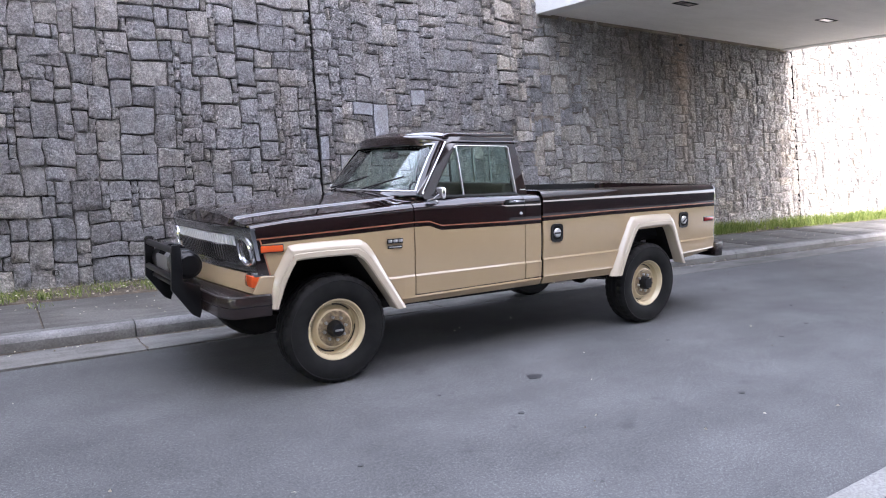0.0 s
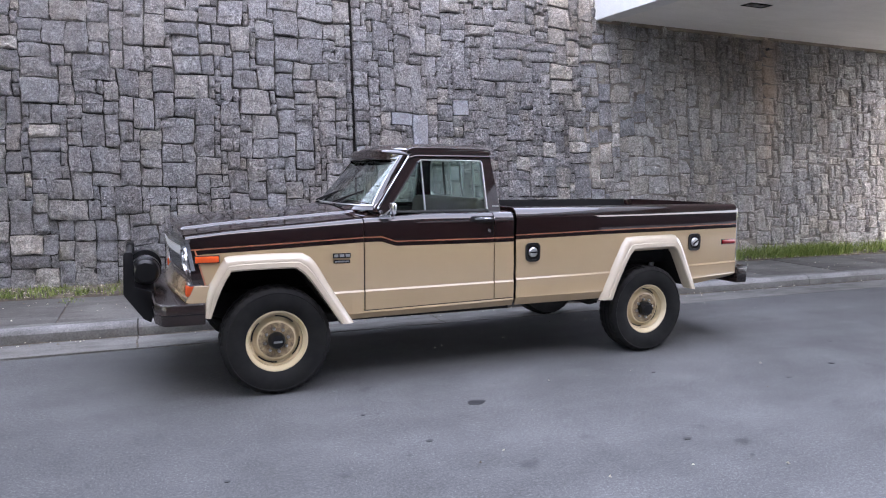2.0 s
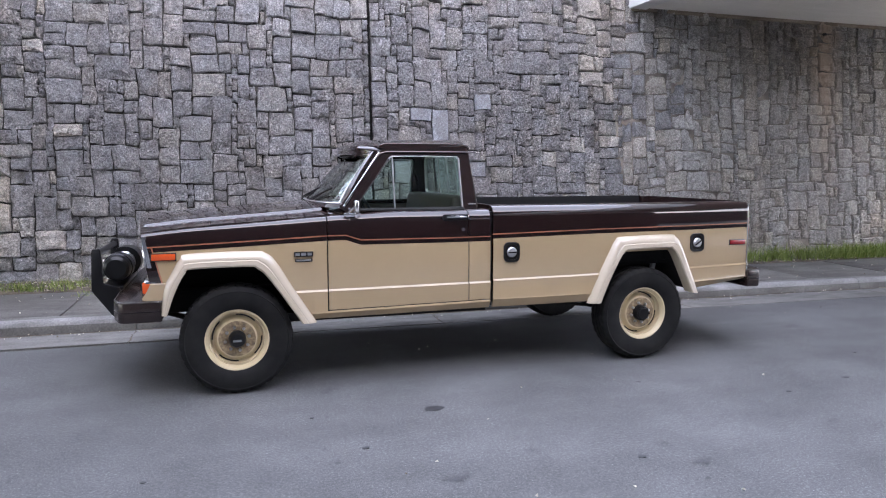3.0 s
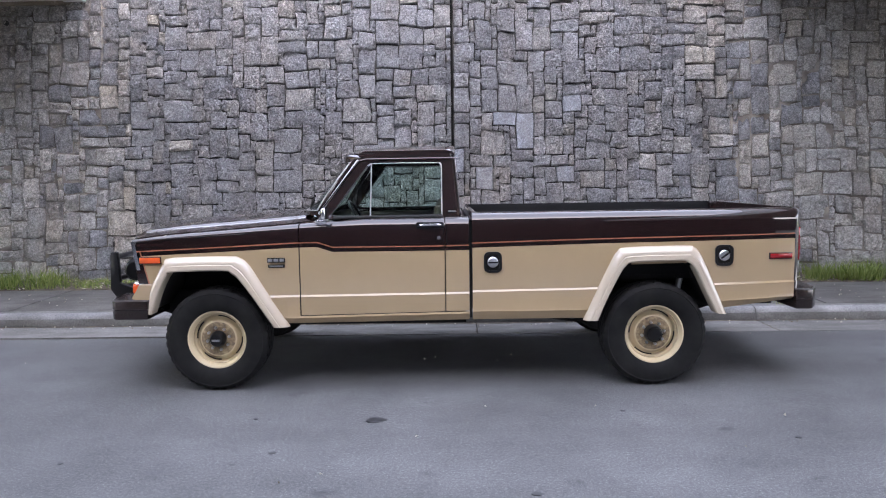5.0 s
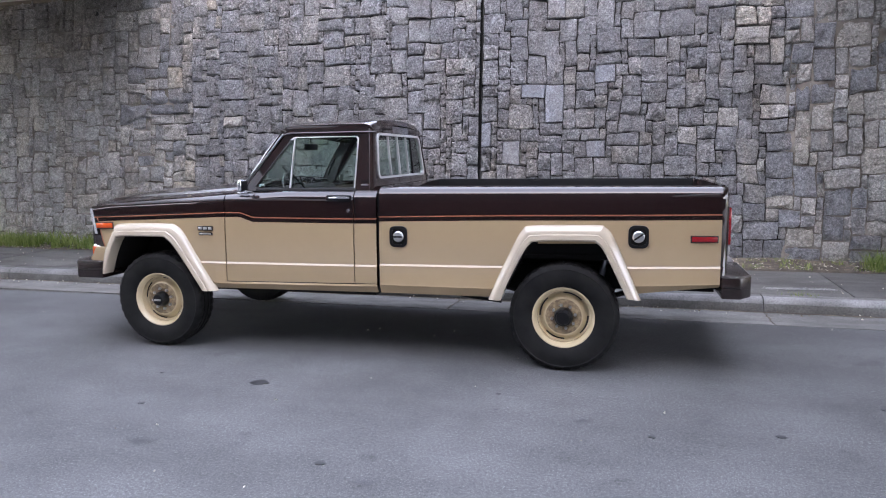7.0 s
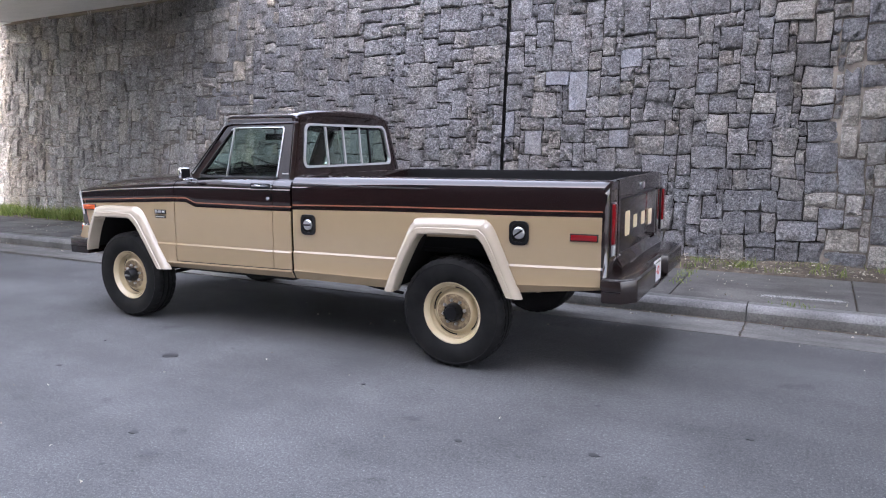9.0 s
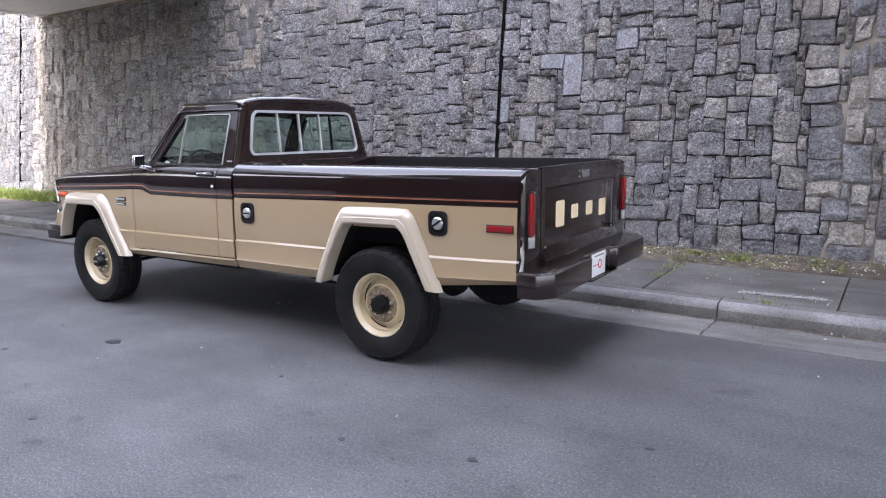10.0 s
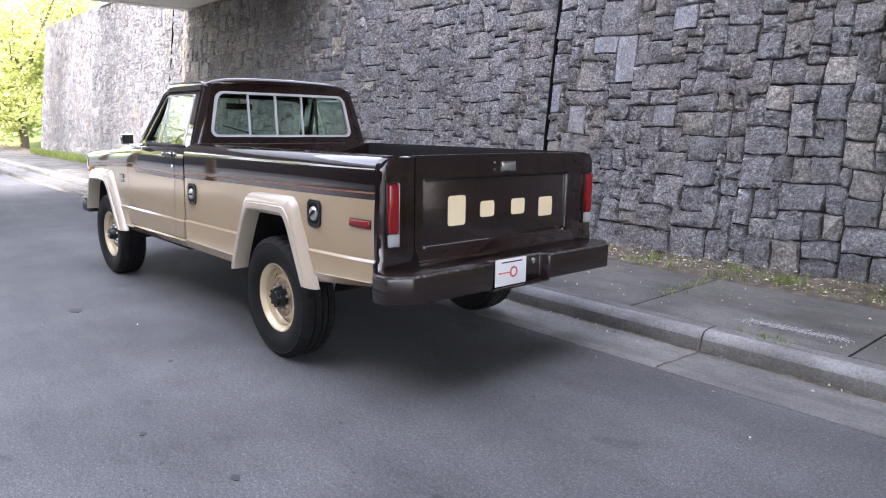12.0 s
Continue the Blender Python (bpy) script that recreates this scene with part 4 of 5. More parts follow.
def face_strip(y0, y1, z0, z1, proud, deep, n=2):
    """A piece of the front face between two heights, with depth."""
    ys_ = [y0 + (y1 - y0) * k / n for k in range(n + 1)]
    o = [[(face_x(y, z) - proud, y, z) for y in ys_] for z in (z0, z1)]
    i = [[(face_x(y, z) + deep, y, z) for y in ys_] for z in (z1, z0)]
    bm = grid([o[0], o[1], i[0], i[1], o[0]])
    for k in (0, n):
        bm.faces.new([bm.verts.new(r[k]) for r in (o[0], o[1], i[0], i[1])])
    bmesh.ops.remove_doubles(bm, verts=list(bm.verts), dist=1e-5)
    bmesh.ops.recalc_face_normals(bm, faces=list(bm.faces))
    return bm


Y1 = 2 * YC
front = part("grille_panel", join(face_strip(0.012, Y1 - 0.012, 1.088, 1.15, 0.0, 0.03, 14), face_strip(0.012, Y1 - 0.012, 0.842, 0.885, 0.0, 0.03, 14),
                                  face_strip(0.012, 0.3, 0.885, 1.088, 0.0, 0.03, 4), face_strip(Y1 - 0.3, Y1 - 0.012, 0.885, 1.088, 0.0, 0.03, 4)), m_dim, TRUCK, "grey front panel round the grille", 20)
part("grille_backing", face_strip(0.3, Y1 - 0.3, 0.885, 1.088, -0.034, 0.045, 10), m_black, front)
for k in range(27):
    y = 0.322 + k * (Y1 - 0.644) / 26
    # upper bars painted white for their reflection of the sky, lower ones left dull
    part("grille_bar", face_strip(y - 0.0095, y + 0.0095, 1.016, 1.08, 0.004, 0.03, 1), m_slat, front)
    part("grille_bar", face_strip(y - 0.006, y + 0.006, 0.89, 1.006, 0.0, 0.03, 1), m_dim, front)
part("grille_bar", face_strip(0.3, Y1 - 0.3, 1.006, 1.016, 0.004, 0.03, 10), m_dim, front)
part("face_moulding", face_strip(0.006, Y1 - 0.006, 1.143, 1.152, 0.006, 0.02, 14), m_chrome, front, "thin bright moulding")
part("face_moulding", face_strip(0.006, Y1 - 0.006, 0.838, 0.847, 0.006, 0.02, 14), m_chrome, front, "thin bright moulding")
part("face_moulding", face_strip(0.29, Y1 - 0.29, 0.881, 0.888, 0.005, 0.02, 10), m_chrome, front, "thin bright moulding")
for y in (0.006, Y1 - 0.018):
    part("face_moulding", face_strip(y, y + 0.012, 0.847, 1.143, 0.006, 0.02, 1), m_chrome, front, "thin bright moulding")
part("grille_shadow_panel", face_strip(0.03, Y1 - 0.03, 0.76, 0.838, -0.04, 0.06, 10), m_black, front)


def headlamp(y):
    """A round lamp in a square chrome bezel."""
    def turned(prof, m, name, parent, n=32):
        bm = lathe(prof, n)
        bmesh.ops.rotate(bm, verts=list(bm.verts), cent=(0, 0, 0), matrix=Matrix.Rotation(radians(-10), 3, "Y") @ Matrix.Rotation(radians(6 if y < YC else -6), 3, "Z") @ Matrix.Rotation(radians(-90), 3, "Z"))
        bmesh.ops.translate(bm, verts=list(bm.verts), vec=(face_x(y, 0.985), y, 0.985))
        return part(name, bm, m, parent)
    ring = turned([(0.1, 0.03), (0.102, -0.008), (0.092, -0.018), (0.083, -0.01), (0.08, 0.03)], m_chrome, "headlamp", TRUCK)
    turned([(0.0, 0.03), (0.045, 0.022), (0.082, 0.0)], m_steel, "reflector", ring)
    turned([(0.0, -0.012), (0.04, -0.008), (0.082, 0.002)], m_lampglass, "lens", ring)
    return ring


headlamp(0.16)
headlamp(2 * YC - 0.16)
rows = []
for y in [-0.014, -0.008, 0.0, 0.15, 0.3, 0.45, 0.6, 0.8, YC, 1.15, 1.3, 1.45, 1.6, 1.75, Y1, Y1 + 0.008, Y1 + 0.014]:
    f = front_x(min(max(y, 0), Y1)) + 0.015
    k = 0.006 if y < -0.01 or y > Y1 + 0.01 else 0.0
    rows.append([(-0.45, y, 0.832 - k), (f + 0.035, y, 0.832 - k), (f + 0.028, y, 0.822 - k), (f + 0.01, y, 0.78), (f - 0.02, y, 0.735), (f - 0.022, y, 0.722), (f, y, 0.716), (-0.45, y, 0.712)])
valance = grid(rows)
for r in (rows[0], rows[-1]):
    valance.faces.new([valance.verts.new(p) for p in r])
bmesh.ops.remove_doubles(valance, verts=list(valance.verts), dist=1e-5)
bmesh.ops.recalc_face_normals(valance, faces=list(valance.faces))
part("front_valance", valance, m_tan, TRUCK, "tan front valance above the bumper")


def turn_signal(y, q):
    x = face_x(y, 0.8) - 0.02
    t = part("turn_signal", bx(x - 0.03, x + 0.06, y - 0.08, y + 0.08, 0.74, 0.855, 0.014), m_chrome, TRUCK, "amber turn signal in a chrome bezel")
    part("turn_lens", bx(x - 0.042, x + 0.04, y - 0.062 - (0.02 if q < 0 else 0), y + 0.062 + (0.02 if q > 0 else 0), 0.757, 0.838, 0.014), m_amber, t)


turn_signal(0.085, -1)
turn_signal(Y1 - 0.085, 1)

outline = [(-0.49, -0.035), (-0.735, -0.035), (-0.768, -0.005), (-0.81, 0.12), (-0.82, 0.4), (-0.82, Y1 - 0.4), (-0.81, Y1 - 0.12), (-0.768, Y1 + 0.005), (-0.735, Y1 + 0.035), (-0.49, Y1 + 0.035)]
bump_f = part("front_bumper", prism(outline, "z", 0.567, 0.714, 0.01), m_bumper, TRUCK, "heavy dark brown box-section bumper")
part("bumper_groove", prism([(x, y * 1.002 - 0.0018) for x, y in outline], "z", 0.638, 0.646), m_black, bump_f)


def wear_edges(ob):
    """Rubbed paint on the bevelled edges of a bumper."""
    ob.data.materials.append(m_worn)
    for p in ob.data.polygons:
        if max(abs(c) for c in p.normal) < 0.97 and p.area < 0.04 and p.center.z > 0.66:
            p.material_index = 1


wear_edges(bump_f)


def guard_plate(y):
    """A profiled upright plate of the brush guard."""
    return part("guard_upright", prism([(-1.0, 1.005), (-0.99, 1.03), (-0.945, 1.03), (-0.937, 1.015), (-0.93, 0.775), (-0.82, 0.735), (-0.8, 0.6), (-0.83, 0.505), (-0.88, 0.535), (-1.01, 0.72)], "y", y - 0.02, y + 0.02, 0.006), m_black, TRUCK, "black brush-guard upright")


guard_plate(0.5)
guard_plate(1.37)
for z, x, r in ((0.985, -0.972, 0.024), (0.8, -0.985, 0.022)):
    part("guard_bar", tube([(x, 0.5, z), (x, 1.37, z)], r, 12), m_black, TRUCK)
part("guard_bar", bx(-0.96, -0.8, 0.52, 1.35, 0.715, 0.74, 0.006), m_black, TRUCK)
winch = part("winch", lathe([(0.0, -0.35), (0.07, -0.35), (0.09, -0.335), (0.1, -0.3), (0.1, -0.27), (0.108, -0.26), (0.108, -0.14), (0.06, -0.13), (0.06, 0.12), (0.12, 0.13), (0.12, 0.3), (0.1, 0.33), (0.0, 0.33)], 28, (-0.855, YC, 0.865)), m_black, TRUCK, "black electric winch behind the brush guard")
part("winch_cable", lathe([(0.062, -0.12)] + [(0.078 + (0.006 if k % 2 else 0), -0.12 + k * 0.0115) for k in range(21)] + [(0.062, 0.115)], 20, (-0.855, YC, 0.865)), m_steel, winch)
part("fairlead", bx(-0.975, -0.95, YC - 0.16, YC + 0.16, 0.79, 0.92, 0.01), m_steel, winch)


# ---- cab above the belt ----
def cab_y(z):
    return 0.1 + (z - 1.3) * 0.29


def side_loop(pts, dy=0.0):
    return [(x, cab_y(z) + dy, z) for x, z in pts]


OUT = [(0.80, 1.296), (0.76, 1.335), (1.09, 1.745), (1.14, 1.785), (1.45, 1.79), (1.78, 1.788), (1.807, 1.74), (1.83, 1.45), (1.845, 1.296), (1.4, 1.296)]
WIN = [(0.92, 1.314), (0.875, 1.325), (1.155, 1.7), (1.185, 1.718), (1.45, 1.72), (1.715, 1.718), (1.73, 1.7), (1.73, 1.45), (1.73, 1.318), (1.4, 1.314)]
both("cab_side_frame", lambda: holed(side_loop(OUT), side_loop(WIN), (0, 0.045, 0)), m_brown)


frames = both("window_frame", lambda: holed(side_loop(WIN, -0.006), side_loop([(x + (0.01 if x < 1.3 else -0.01 if x > 1.5 else 0), z + (0.006 if z < 1.4 else -0.007 if z > 1.6 else 0)) for x, z in WIN], -0.006), (0, 0.03, 0)), [m_steel, m_seal], label="bright window frame")
for fr in frames:
    for p in fr.data.polygons:
        p.material_index = 1 if p.center.x < 1.16 or p.center.z < 1.33 else 0
for fr, s in zip(frames, (0, 1)):
    bar = prism([(1.178, 1.32), (1.186, 1.32), (1.191, 1.711), (1.183, 1.711)], "y", -0.004, 0.014)
    for v in bar.verts:
        v.co.y += cab_y(v.co.z)
    part("vent_post", far_side(bar) if s else bar, m_steel, fr)
    pane = grid([side_loop(row, 0.018 - (row[0][1] - 1.52) * 0.09) for row in ([(0.875, 1.316), (1.3, 1.316), (1.73, 1.316)], [(1.02, 1.52), (1.38, 1.52), (1.73, 1.52)], [(1.16, 1.718), (1.45, 1.718), (1.73, 1.718)])])
    pane = thick(pane, 0.004)
    part("door_glass", far_side(pane) if s else pane, m_glass, fr).visible_shadow = False


def ws_x(y, z):
    u, t = (y - YC) / 0.80, (z - 1.33) / (1.745 - 1.33)
    return 0.775 + t * 0.335 - (0.2 - 0.06 * t) * (1 - 0.45 * u * u - 0.55 * u ** 8)


def ws_point(u, z, d=0.0):
    half = 0.815 - (z - 1.33) * 0.29
    y = YC + u * half
    return (ws_x(y, z) + d, y, z)


us = [-1, -0.97, -0.93, -0.88, -0.8, -0.65, -0.4, 0, 0.4, 0.65, 0.8, 0.88, 0.93, 0.97, 1]
outer = [ws_point(u, 1.325) for u in us] + [ws_point(1, z) for z in (1.45, 1.6)] + [ws_point(u, 1.752) for u in us[::-1]] + [ws_point(-1, z) for z in (1.6, 1.45)]
inner = [ws_point(u * 0.955, 1.362) for u in us] + [ws_point(0.955, z) for z in (1.45, 1.6)] + [ws_point(u * 0.955, 1.722) for u in us[::-1]] + [ws_point(-0.955, z) for z in (1.6, 1.45)]
shield = part("windscreen_frame", holed(outer, inner, (0.03, 0, 0)), m_brown, TRUCK)
trim_in = [tuple(Vector(a).lerp(Vector(b), 0.2) + Vector((-0.006, 0, 0.003))) for a, b in zip(inner, outer)]
trim_out = [tuple(Vector(a) + Vector((-0.004, 0, 0.003))) for a in inner]
part("windscreen_trim", holed(trim_in, trim_out, (0.008, 0, 0)), m_steel, shield, "bright windscreen moulding")
part("windscreen", thick(grid([[ws_point(u * 0.96, z, 0.014) for u in us] for z in (1.36, 1.48, 1.6, 1.725)]), 0.004), m_glass, shield).visible_shadow = False

# roof, sun visor
rows = []
for k, (dx, dz) in enumerate([(0.0, 0.0), (0.02, 0.018), (0.07, 0.034), (0.2, 0.044), (0.45, 0.05), (0.63, 0.05), (0.71, 0.049), (0.73, 0.046), (0.739, 0.04), (0.743, 0.031), (0.745, 0.022), (0.745, 0.0)]):
    row = []
    for j in range(17):
        u = -1 + j / 8
        half = 0.70 - 0.012 * (k in (0, 11))
        y = YC + u * half
        x = 1.085 + dx - (0.12 * (1 - u * u) * (1 - dx / 0.785)) + (0.015 * (1 - u * u) * dx / 0.785) - max(0.0, dx - 0.6) / 0.185 * 0.05 * abs(u) ** 6
        row.append((x, y, 1.792 + dz * (1 - abs(u) ** 8) + 0.026 * (1 - u * u)))
    rows.append(row)
part("roof", thick(grid(rows), 0.02), m_brown, TRUCK, "dark brown roof panel", 50)
both("roof_side", lambda: prism([(1.08, 1.772), (1.09, 1.8), (1.14, 1.816), (1.76, 1.818), (1.815, 1.804), (1.83, 1.772)], "y", cab_y(1.78) + 0.002, cab_y(1.78) + 0.05, 0.008), m_brown)
both("drip_rail", lambda: tube([(0.8, cab_y(1.35) - 0.012, 1.352), (1.085, cab_y(1.735) - 0.012, 1.733), (1.15, cab_y(1.745) - 0.014, 1.748), (1.87, cab_y(1.745) - 0.014, 1.75)], 0.006, 6), m_brown)
both("pillar_trim", lambda: tube([(0.79, cab_y(1.34) - 0.006, 1.335), (1.085, cab_y(1.745) - 0.01, 1.742)], 0.008, 8), m_steel, label="bright windscreen pillar moulding")
rows = []
for t, drop in ((0, 0.0), (0.5, 0.003), (0.85, 0.009), (0.96, 0.018), (1.0, 0.032), (0.99, 0.055), (0.95, 0.078), (0.965, 0.083), (0.94, 0.086), (0.9, 0.08), (0.5, 0.05), (0.1, 0.04)):
    row = []
    for j in range(21):
        u = -1 + j / 10
        y = YC + u * (0.712 - 0.01 * t)
        lip_x = 0.912 + 0.03 * u * u + 0.165 * u ** 6
        back_x0 = 1.115 - 0.125 * (1 - u * u)
        x = back_x0 + (lip_x - back_x0) * t
        row.append((x, y, 1.798 + 0.022 * (1 - u * u) - drop - 0.03 * abs(u) ** 5))
    rows.append(row)
part("sun_visor", grid(rows), m_brown, TRUCK, "dark brown external sun visor over the windscreen", 50)


# back of the cab
def back_x(z):
    return 1.868 - (z - 1.3) * 0.09


def back_loop(pts, dx=0.0):
    return [(back_x(z) + dx, y, z) for y, z in pts]


def back_shape(half_lo, half_hi, z0, z1, r):
    pts = []
    for sy, sz, a0 in ((1, 1, 0), (-1, 1, 90), (-1, -1, 180), (1, -1, 270)):
        for k in range(5):
            a = radians(a0 + 22.5 * k)
            z = (z1 - r if sz > 0 else z0 + r) + r * math.sin(a)
            half = half_lo + (half_hi - half_lo) * (z - z0) / (z1 - z0)
            pts.append((YC + sy * (half - r) + r * math.cos(a), z))
    return pts


def cab_back_corner():
    """The rounded upright corner from the door pillar to the back panel."""
    rows = []
    for z in np.linspace(1.27, 1.8, 9):
        z = float(z)
        x0 = 1.838 - (z - 1.3) * 0.09
        rows.append([(x0 + (back_x(z) + 0.004 - x0) * math.sin(a), cab_y(z) + 0.075 * (1 - math.cos(a)), z) for a in np.linspace(0, math.pi / 2, 8)])
    return thick(grid(rows), 0.006)


part("cab_back_panel", holed(back_loop(back_shape(0.785, 0.63, 1.27, 1.812, 0.05)), back_loop(back_shape(0.66, 0.59, 1.393, 1.738, 0.06)), (-0.03, 0, 0)), m_brown, TRUCK)
rear_frame = part("rear_window_frame", holed(back_loop(back_shape(0.678, 0.606, 1.384, 1.748, 0.065), 0.008), back_loop(back_shape(0.653, 0.581, 1.402, 1.729, 0.05), 0.008), (-0.03, 0, 0)), m_bright_trim, TRUCK, "bright frame of the sliding rear window")
for y in (0.615, 0.862, 1.115, 1.26):
    w = 0.007 if y != 0.862 else 0.009
    part("slider_bar", prism([(back_x(1.4) - 0.012, 1.4), (back_x(1.4) + 0.006, 1.4), (back_x(1.725) + 0.006, 1.725), (back_x(1.725) - 0.012, 1.725)], "y", y - w, y + w), m_bright_trim if y < 1.2 else m_black, rear_frame)
part("rear_glass", thick(grid([back_loop([(YC + u * (0.65 - (z - 1.4) * 0.21), z) for u in (-1, -0.4, 0.4, 1)], -0.006) for z in (1.4, 1.56, 1.725)]), 0.004), m_glass, rear_frame).visible_shadow = False
both("cab_back_corner", cab_back_corner, m_brown, label="rounded dark brown corner of the cab")


# ---- inside the cab ----
# black filler that stands for the shade in the gap between cab and bed
part("bed_gap_seal", bx(1.927, 1.948, 0.035, Y1 - 0.035, 0.54, 1.285), m_black, TRUCK)
part("cab_floor", bx(0.3, 1.9, 0.05, 2 * YC - 0.05, 0.5, 0.56), m_under, TRUCK)
part("cab_back_wall", bx(1.83, 1.9, 0.11, 2 * YC - 0.11, 0.52, 1.3), m_brown, TRUCK)
part("firewall", bx(0.62, 0.66, 0.06, 2 * YC - 0.06, 0.5, 1.27), m_under, TRUCK)
both("door_lining", lambda: bx(0.68, 1.83, 0.102, 0.135, 0.58, 1.28, 0.01), m_vinyl)
seat = part("bench_seat", bx(1.2, 1.72, 0.2, 1.67, 0.82, 1.0, 0.04, 3), m_vinyl, TRUCK, "tan vinyl bench seat")
rest_ = bx(1.6, 1.76, 0.2, 1.67, 0.95, 1.4, 0.04, 3)
for v in rest_.verts:
    v.co.x += (v.co.z - 0.95) * 0.16
part("backrest", rest_, m_vinyl, seat)
part("dashboard", prism([(0.7, 1.05), (0.7, 1.29), (0.82, 1.312), (0.9, 1.285), (0.93, 1.2), (0.9, 1.05)], "y", 0.19, 2 * YC - 0.19, 0.012), m_dash, TRUCK)
ringpts = [(0.19 * math.cos(a), 0.19 * math.sin(a), 0) for a in np.linspace(0, 2 * math.pi, 33)]
wheel_bm = join(tube(ringpts, 0.011, 8, False), tube([(-0.19, 0, 0), (0, 0, -0.02), (0.19, 0, 0)], 0.009, 6), tube([(0, -0.19, 0), (0, 0, -0.02)], 0.009, 6), tube([(0, 0, -0.01), (0, 0, -0.35)], 0.022, 8))
bmesh.ops.transform(wheel_bm, matrix=pose(1.06, 0.5, 1.25, 0, 62, 0), verts=list(wheel_bm.verts))
part("steering_wheel", wheel_bm, m_black, TRUCK)
part("rear_view_mirror", join(bx(0.98, 1.0, YC - 0.13, YC + 0.13, 1.62, 1.68, 0.01), tube([(0.99, YC, 1.67), (0.99, YC, 1.76)], 0.007, 6)), m_black, TRUCK)


def door_mirror(y, q):
    arm = tube([(0.79, y + 0.02 * -q, 1.285), (0.81, y + q * 0.04, 1.3), (0.845, y + q * 0.06, 1.335)], 0.008, 8)
    arm2 = tube([(0.9, y + 0.02 * -q, 1.285), (0.87, y + q * 0.05, 1.3), (0.85, y + q * 0.06, 1.33)], 0.006, 8)
    m = part("door_mirror", join(arm, arm2, bx(0.775, 0.865, *sorted((y - q * 0.01, y + q * 0.012)), 1.27, 1.292, 0.005)), m_chrome, TRUCK, "chrome door mirror on a two-armed bracket")
    head = bx(0.84, 0.872, *sorted((y + q * 0.015, y + q * 0.12)), 1.3, 1.388, 0.012, 3)
    part("mirror_head", head, m_chrome, m)
    part("mirror_glass", bx(0.871, 0.875, *sorted((y + q * 0.023, y + q * 0.112)), 1.308, 1.38), m_black, m)


door_mirror(0.02, -1)
door_mirror(2 * YC - 0.02, 1)


# ---- bed ----
def bed_corner():
    """The rounded rear corner post, from flank to tailgate."""
    rows = []
    for zf, y in flank_rows(*BED_ROWS, True):
        y = y(4.35) if callable(y) else y
        rows.append([(4.335 + 0.04 * math.sin(a), y + 0.04 * (1 - math.cos(a)), zf(4.35)) for a in np.linspace(0, math.pi / 2, 7)] + [(4.375, 0.24, zf(4.35))])
    bm = grid([r for r in rows[:-2]])
    thick(bm, 0.01)
    for f in bm.faces:
        f.material_index = 1
    return bm


both("bed_corner_post", bed_corner, TONES)
both("bed_inner_side", lambda: thick(grid([[(x, 0.12, bed_hi(x) + 0.004), (x, 0.155, bed_hi(x) + 0.006), (x, 0.165, bed_hi(x) - 0.02), (x, 0.17, 0.82)] for x in (1.955, 2.7, 3.5, 4.31)]), 0.006), m_liner)
part("bed_floor", bx(1.96, 4.33, 0.15, 2 * YC - 0.15, 0.8, 0.83), m_liner, TRUCK)
for k in range(9):
    y = 0.3 + k * (2 * YC - 0.6) / 8
    part("floor_rib", bx(1.97, 4.3, y - 0.02, y + 0.02, 0.83, 0.842, 0.004), m_liner, TRUCK)
part("bed_front_wall", bx(1.95, 1.985, 0.1, 2 * YC - 0.1, 0.8, 1.335, 0.008), m_brown, TRUCK)
both("bed_wheel_box", lambda: bx(2.9, 3.76, 0.16, 0.4, 0.82, 1.06, 0.03), m_liner)
gate = part("tailgate", holed([(4.378, y, z) for y, z in ((0.245, 0.725), (0.245, 1.03), (0.245, 1.338), (YC, 1.34), (1.645, 1.338), (1.645, 1.03), (1.645, 0.725), (YC, 0.725))],
                              [(4.378, y, z) for y, z in ((0.30, 0.82), (0.30, 1.03), (0.30, 1.21), (YC, 1.215), (1.59, 1.21), (1.59, 1.03), (1.59, 0.82), (YC, 0.82))], (-0.04, 0, 0)), m_gate, TRUCK, "dark brown tailgate with a pressed centre panel")
part("tailgate_panel", bx(4.345, 4.366, 0.3, 1.59, 0.815, 1.215, 0.004), m_gate, gate)
both("gate_end_cap", lambda: bx(4.3, 4.372, 0.19, 0.243, 1.25, 1.334, 0.012), m_gate)
part("tailgate_sill", prism([(4.35, 0.72), (4.35, 0.85), (4.37, 0.842), (4.412, 0.775), (4.412, 0.72)], "y", 0.25, 1.64, 0.004), m_brown, gate, "glossy ledge along the foot of the tailgate")
# black strip laid in for the shade under the recess's top edge
part("gate_groove", bx(4.36, 4.3678, 0.33, 1.56, 1.196, 1.212, 0.002), m_black, gate)
latch = part("tailgate_latch", bx(4.372, 4.384, 0.925, 1.055, 1.235, 1.295, 0.005), m_chrome, gate, "small chrome latch handle")
part("latch_cup", bx(4.382, 4.387, 0.94, 1.04, 1.246, 1.284, 0.002), m_steel, latch)
for y, z in ((0.865, 1.29), (0.865, 1.25), (0.31, 0.84), (1.55, 0.84)):
    part("gate_bolt", bx(4.376, 4.384, y - 0.006, y + 0.006, z - 0.006, z + 0.006, 0.002), m_steel, gate)
# narrow bright strip along the right edge of the pressed panel
part("gate_rail", bx(4.364, 4.373, 1.575, 1.588, 0.85, 1.2, 0.003), m_steel, gate, "narrow bright vertical strip")
both("pillar_badge", lambda: bx(1.775, 1.835, cab_y(1.345) - 0.004, cab_y(1.345) + 0.004, 1.34, 1.35, 0.002), m_steel)
